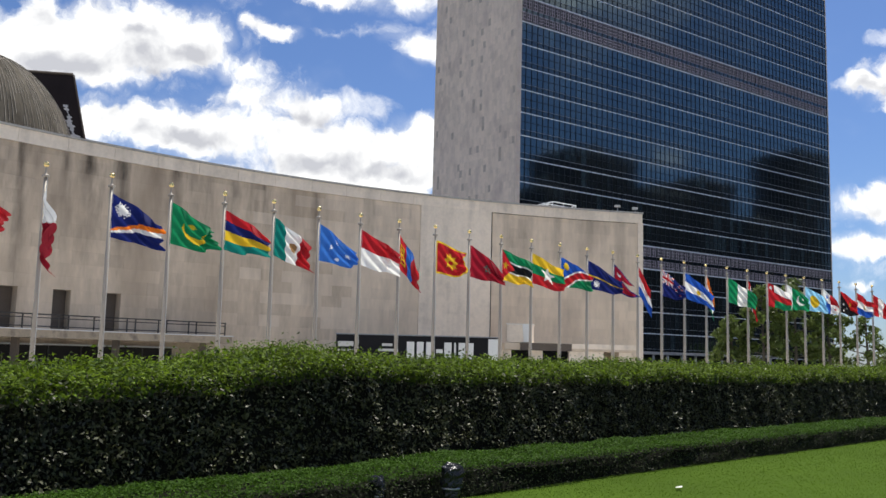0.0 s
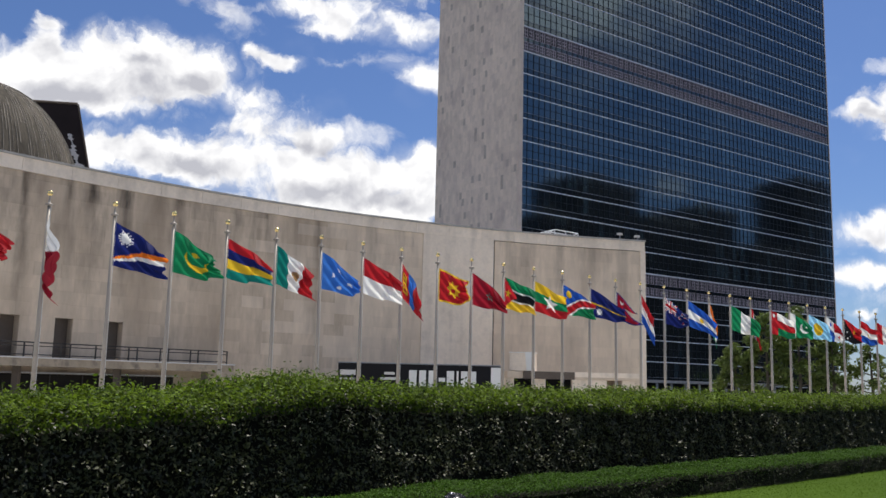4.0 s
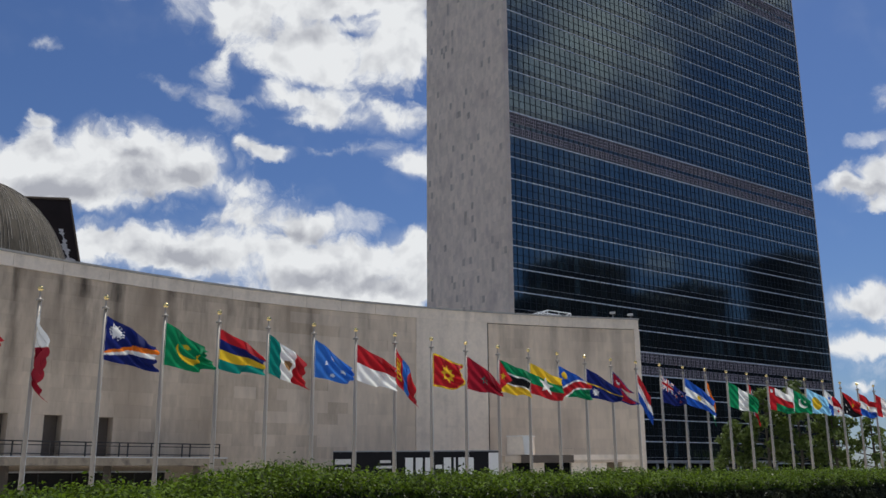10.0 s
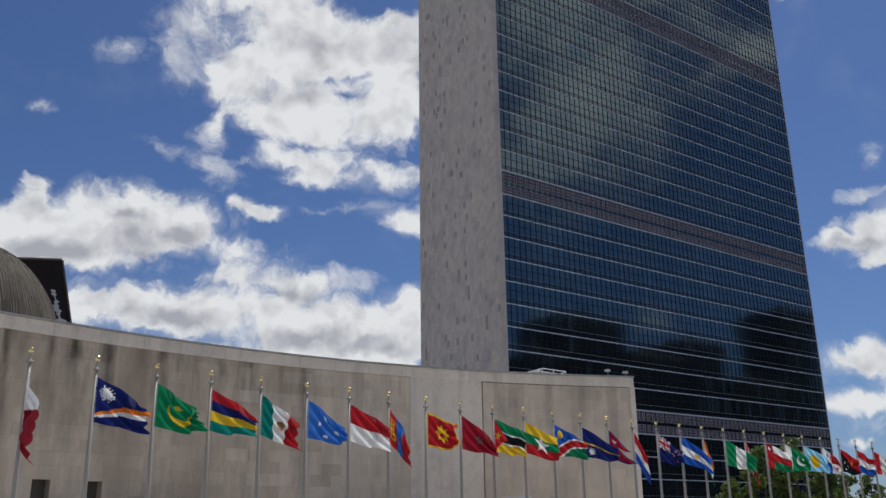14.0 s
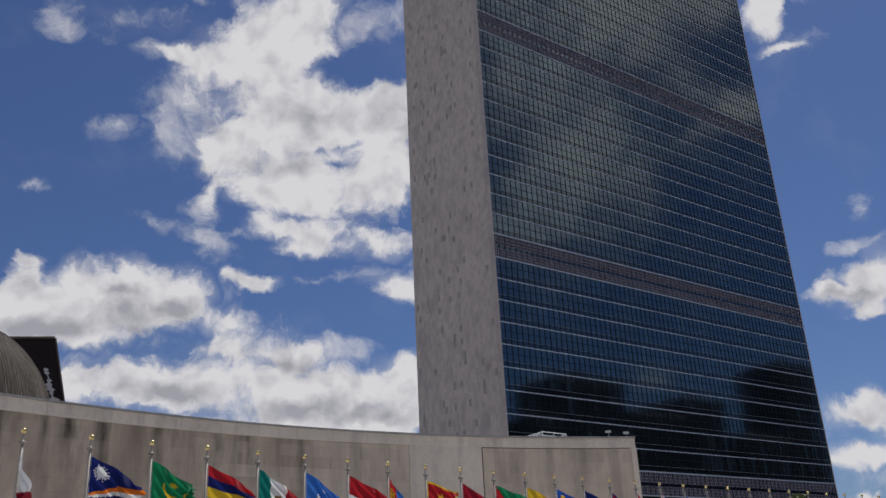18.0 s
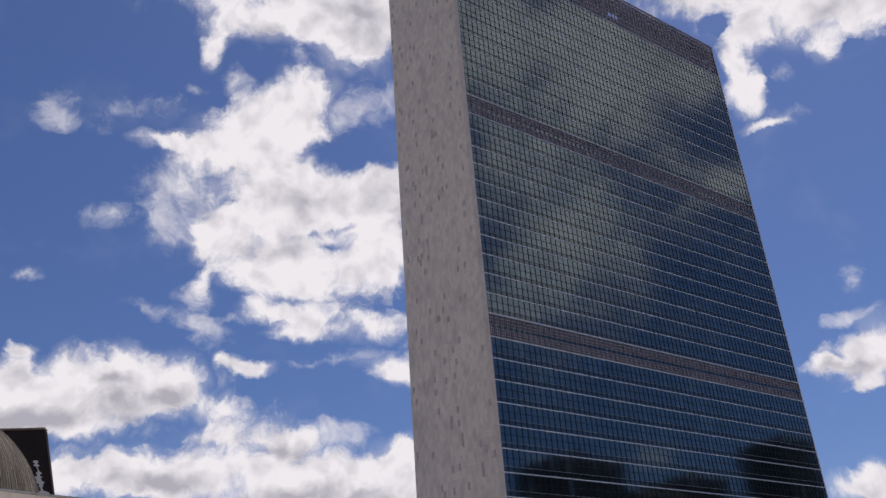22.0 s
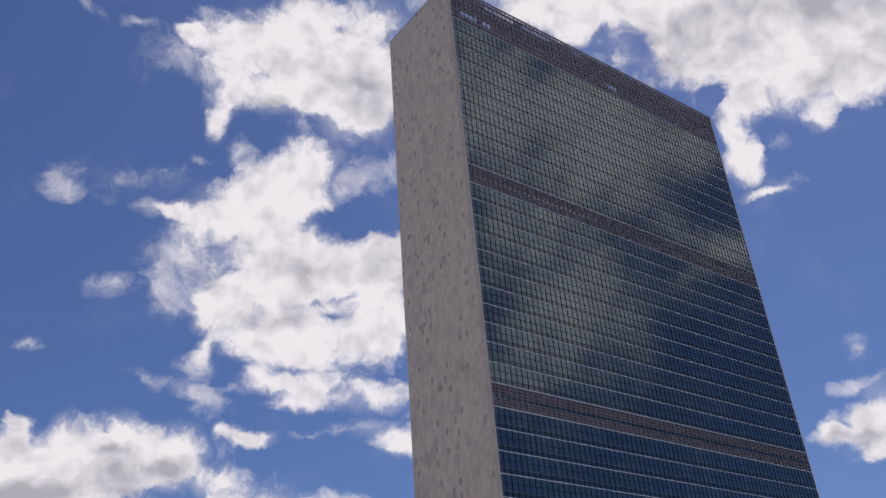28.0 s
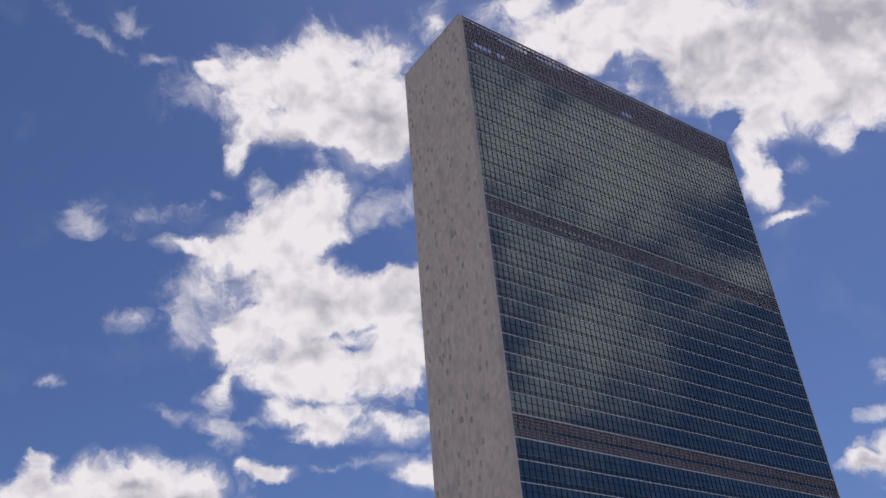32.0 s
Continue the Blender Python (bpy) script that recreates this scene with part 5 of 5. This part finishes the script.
def f_mongolia(u, v):
    if 0.08 < u < 0.26 and 0.22 < v < 0.8 and (int(v * 14) % 2 or abs(u - 0.17) > 0.05):
        return "y"
    return bars("rsr", u)


# hoist to fly; name of colours, how far it blows out, droop of its upper and lower edge
FLAGS = [
    ("green, yellow and red", lambda u, v: bars("gyr", u), 0.95, 0.9, 0.3),
    ("white and red limp", lambda u, v: bars("wd", u + 0.12 + 0.8 * (0.55 - v)), 0.36, 1.6, 1.4),
    ("navy with orange and white rays and a white star", f_marshall, 1.86, 0.98, 0.27),
    ("green with a yellow crescent and star", lambda u, v: "y" if (crescent(u, v, 0.5, 0.52, 0.32, 0.0, 0.13)) or star(u, v, 0.5, 0.70, 0.11) else "g", 1.85, 1.0, 0.25),
    ("red, navy, yellow and green striped", lambda u, v: bars("tynr", v), 1.8, 0.78, 0.20),
    ("green, white and red with a brown emblem", lambda u, v: "e" if disc(u, v, 0.5, 0.5, 0.13) else bars("twr", u), 1.25, 1.0, 0.45),
    ("mid blue with four white stars", lambda u, v: "w" if any(star(u, v, a, b, 0.10) for a, b in ((0.5, 0.8), (0.5, 0.2), (0.3, 0.5), (0.7, 0.5))) else "s", 1.5, 1.0, 0.15),
    ("red over white", lambda u, v: bars("wr", v), 1.88, 0.86, 0.37),
    ("red, blue and red with a yellow symbol, limp", f_mongolia, 1.0, 1.35, 0.8),
    ("red with a gold border and emblem", f_montenegro, 1.65, 0.53, 0.12),
    ("plain red with a small green star", lambda u, v: "t" if star(u, v, 0.5, 0.5, 0.2) and not star(u, v, 0.5, 0.5, 0.12) else "d", 1.35, 1.05, 0.24),
    ("green, black and yellow with a red triangle", f_moz, 1.25, 0.6, 0.17),
    ("yellow, green and red with a white star", lambda u, v: "w" if star(u, v, 0.5, 0.47, 0.33) else bars("rgy", v), 1.2, 0.8, 0.33),
    ("blue, red and green diagonal with a yellow sun", f_namibia, 1.45, 0.9, 0.10),
    ("navy with a yellow stripe and white star", lambda u, v: "y" if 0.46 < v < 0.54 else "w" if star(u, v, 0.26, 0.25, 0.16, 12, 0.5) else "n", 1.85, 1.0, 0.14),
    ("crimson double pennant edged in blue", f_nepal, 1.4, 0.7, 0.4),
    ("red, white and blue striped, limp", lambda u, v: bars("bwr", v), 0.9, 1.3, 1.2),
    ("navy with a small cross canton and red stars", f_nz, 1.4, 0.95, 0.2),
    ("blue, white and blue striped", lambda u, v: "y" if disc(u, v, 0.5, 0.5, 0.1) else bars("bwb", v), 1.75, 1.15, 0.46),
    ("orange, white and green striped, limp", lambda u, v: "o" if disc(u, v, 0.5, 0.5, 0.1) else bars("gwo", v), 0.45, 1.4, 1.1),
    ("green, white and green", lambda u, v: bars("gwg", u), 1.9, 1.0, 0.33),
    ("red with a white-edged blue cross, limp", f_norway, 0.6, 1.4, 1.0),
    ("red, white and green with a red hoist", f_oman, 1.65, 0.65, 0.2),
    ("dark green with white hoist and crescent", f_pakistan, 1.6, 0.7, 0.22),
    ("light blue with a yellow disc", lambda u, v: "y" if disc(u, v, 0.42, 0.5, 0.3) else "c", 1.65, 0.65, 0.2),
    ("red, white and blue quarters with stars", f_panama, 1.2, 0.75, 0.3),
    ("red and black diagonal with stars", f_png, 1.3, 0.7, 0.3),
    ("red, white and blue striped", lambda u, v: "y" if disc(u, v, 0.5, 0.5, 0.1) else bars("bwr", v), 1.3, 0.7, 0.3),
    ("red, white and red", lambda u, v: bars("rwr", u), 1.3, 0.65, 0.25),
]


WIDER = {10: 1.4, 11: 1.42, 12: 1.6, 13: 1.35, 14: 1.2, 15: 1.35, 5: 1.3, 6: 1.18}


def pole_place(i):
    """The poles stand in a gentle curve, about two metres apart."""
    k = i - 1
    return (-11.72 + 1.4028 * k + 0.00039 * k ** 2 + 0.0000888 * k ** 3, 25.822 + 1.4443 * k - 0.013824 * k ** 2 + 0.0002275 * k ** 3)


def cloth(fn, dx, top, bot, seed):
    rnd = random.Random(seed)
    nu, nv, hoist = 54, 36, 1.35
    sh = Shape()
    ph, kf = rnd.uniform(0, 6.28), rnd.uniform(1.3, 1.9)
    lam = rnd.uniform(0.42, 0.62)
    amp = 0.19 + 0.18 * max(0.0, 1 - dx / 2.0)
    for j in range(nv + 1):
        for i in range(nu + 1):
            u, v = i / nu, j / nv
            drop = (bot + (top - bot) * v)
            sag = drop * (u ** 1.15) + 0.10 * math.sin(math.pi * u) * (1 - v) * 0.6
            w = amp * u ** 0.7 * math.sin(2 * math.pi * kf * u + ph + 1.6 * (1 - v)) + 0.045 * u * math.sin(13 * u + 6 * v + ph)
            lay = (1 - v) * hoist - 0.75 * u * dx
            w += 0.11 * u ** 0.6 * math.sin(2 * math.pi * lay / lam + ph * 1.7) + 0.10 * max(0.0, u - 0.72) * math.sin(5.0 * v + ph) * 4
            x = dx * u + 0.05 * u * math.sin(ph * 2 + 6 * v) - 0.05 * math.sin(math.pi * v) * u
            sh.v.append((0.045 + x * 0.95 + w * 0.25, x * 0.25 + w, 6.36 - (1 - v) * hoist - sag + 0.055 * math.sin(8 * u + ph) * u + 0.10 * u ** 3 * math.sin(ph * 3 + 2 * v)))
    used = []
    for j in range(nv):
        for i in range(nu):
            c = fn((i + 0.5) / nu, (j + 0.5) / nv)
            if not c:
                continue
            if c not in used:
                used.append(c)
            a = j * (nu + 1) + i
            sh.f.append((a, a + 1, a + nu + 2, a + nu + 1))
            sh.mi.append(used.index(c))
    return sh.mesh("flag", [CLOTH[c] for c in used], True)


pole_mesh = Shape().tube((0, 0, 0), (0, 0, 6.57), 0.075, 0.045, 12).mesh("pole", M_POLE, True)
truck_mesh = Shape().lathe([(0.0, 6.545), (0.105, 6.55), (0.11, 6.60), (0.06, 6.615), (0.035, 6.64), (0.025, 6.72), (0.025, 6.86)], 14).mesh("truck", M_POLE, True)
ball_mesh = Shape().lathe([(0.085 * math.sin(math.pi * i / 10), 6.92 - 0.085 * math.cos(math.pi * i / 10)) for i in range(11)], 16).mesh("ball", M_GOLD, True)
collar_mesh = Shape().lathe([(0.14, 0.0), (0.14, 0.05), (0.09, 0.12), (0.075, 0.14)], 14).mesh("base_collar", M_POLE, True)
halyard_mesh = Shape().tube((0.085, -0.01, 1.2), (0.065, -0.01, 6.6), 0.006, n=5).mesh("halyard", M_WHITE)
for i, (what, fn, dx, top, bot) in enumerate(FLAGS):
    px_, py_ = pole_place(i)
    dx, top = dx * 0.84 * WIDER.get(i, 1.18 if i > 16 else 1.0), top * 1.05
    fp = thing("flagpole", pose(px_, py_, 0), "flagpole flying " + what, "flagpole", "row of flagpoles")
    part("pole", pole_mesh, None, fp)
    part("truck", truck_mesh, None, fp)
    part("ball", ball_mesh, None, fp, "gilded ball")
    part("base_collar", collar_mesh, None, fp)
    part("halyard", halyard_mesh, None, fp)
    part("flag", cloth(fn, dx, top, bot, 40 + i), None, fp, what + " cloth flag")

# ---- pieces: panes, marble slabs, limestone blocks ----
rnd = random.Random(77)
rest = Shape()
for fi, (z0, z1) in enumerate(floors):
    h = (z1 - 0.06) - (z0 + SILL + 0.04)
    data = None
    for k in range(BAYS):
        x = k * BW + BW / 2
        rx, rz = rnd.gauss(0, 0.06), rnd.gauss(0, 0.06)
        if 1 <= fi <= 12 and k < 25:
            if data is None:
                data = Shape().box(-BW / 2 + 0.05, BW / 2 - 0.05, 0.0, 0.03, -h / 2, h / 2).mesh("window_pane", M_GLASS)
            p = part("window_pane", data, None, tower)
            p.matrix_local = pose(x, 0.0, z0 + SILL + 0.04 + h / 2, rx, 0, rz)
        else:
            rest.box(-BW / 2 + 0.05, BW / 2 - 0.05, 0.0, 0.03, -h / 2, h / 2, m=pose(x, 0.0, z0 + SILL + 0.04 + h / 2, rx, 0, rz))
part("glazing", rest, M_GLASS, tower, "blue-green window panes", kind="stuff")

PW, PH = TW / 34, 1.15
rest, kinds = Shape(), []
for _ in range(5):
    kinds.append(Shape().box(-0.03, 0.03, 0.008, PW - 0.008, 0.008, PH - 0.008).mesh("marble_slab", M_MARBLE))
rows = int(TOP / PH)
for j in range(rows):
    for i in range(34):
        o = -0.875 + rnd.gauss(0, 0.006)
        m = pose(o, i * PW, j * PH + 0.01, 0, rnd.gauss(0, 0.35), rnd.gauss(0, 0.35))
        if 17 <= j < 26:
            p = part("marble_slab", kinds[rnd.randrange(5)], None, tower)
            p.matrix_local = m
        else:
            rest.box(-0.03, 0.03, 0.008, PW - 0.008, 0.008, PH - 0.008, m=m)
part("marble_cladding", rest, M_MARBLE, tower, "grey veined marble slabs", kind="stuff")

CH, BL = 2.75 / 3, 1.85
rest, count = Shape(), 0
for s0, s1 in ((0.405, 15.06), (22.32, GA_END)):
    for j in range(17):
        z0, z1 = j * CH, min((j + 1) * CH, GA_TOP - (1.11 if s0 < 1 else 1.06))
        if z1 - z0 < 0.1:
            continue
        a = s0
        first = True
        while a < s1 - 0.02:
            b = min(s1, a + (BL * 0.5 if first and j % 2 else BL))
            first = False
            if s1 - b < 0.25:
                b = s1
            spans = [(a, b)]
            if 2.7 < z0 < 5.4:
                for d0, d1 in DOORS:
                    spans = [q for p_, r_ in spans for q in ((p_, min(r_, d0)), (max(p_, d1), r_)) if q[1] - q[0] > 0.02]
            for p_, r_ in spans:
                c0, c1 = ga(p_ + 0.002), ga(r_ - 0.002)
                t_ = (c1 - c0)
                ln = t_.length
                mid = ga((p_ + r_) / 2, -0.11 + rnd.gauss(0, 0.004))
                m = Matrix.Translation((mid.x, mid.y, z0)) @ Matrix.Rotation(math.atan2(t_.y, t_.x), 4, "Z")
                # stained blocks grow commoner leftward; their darkness also covers weaker light there
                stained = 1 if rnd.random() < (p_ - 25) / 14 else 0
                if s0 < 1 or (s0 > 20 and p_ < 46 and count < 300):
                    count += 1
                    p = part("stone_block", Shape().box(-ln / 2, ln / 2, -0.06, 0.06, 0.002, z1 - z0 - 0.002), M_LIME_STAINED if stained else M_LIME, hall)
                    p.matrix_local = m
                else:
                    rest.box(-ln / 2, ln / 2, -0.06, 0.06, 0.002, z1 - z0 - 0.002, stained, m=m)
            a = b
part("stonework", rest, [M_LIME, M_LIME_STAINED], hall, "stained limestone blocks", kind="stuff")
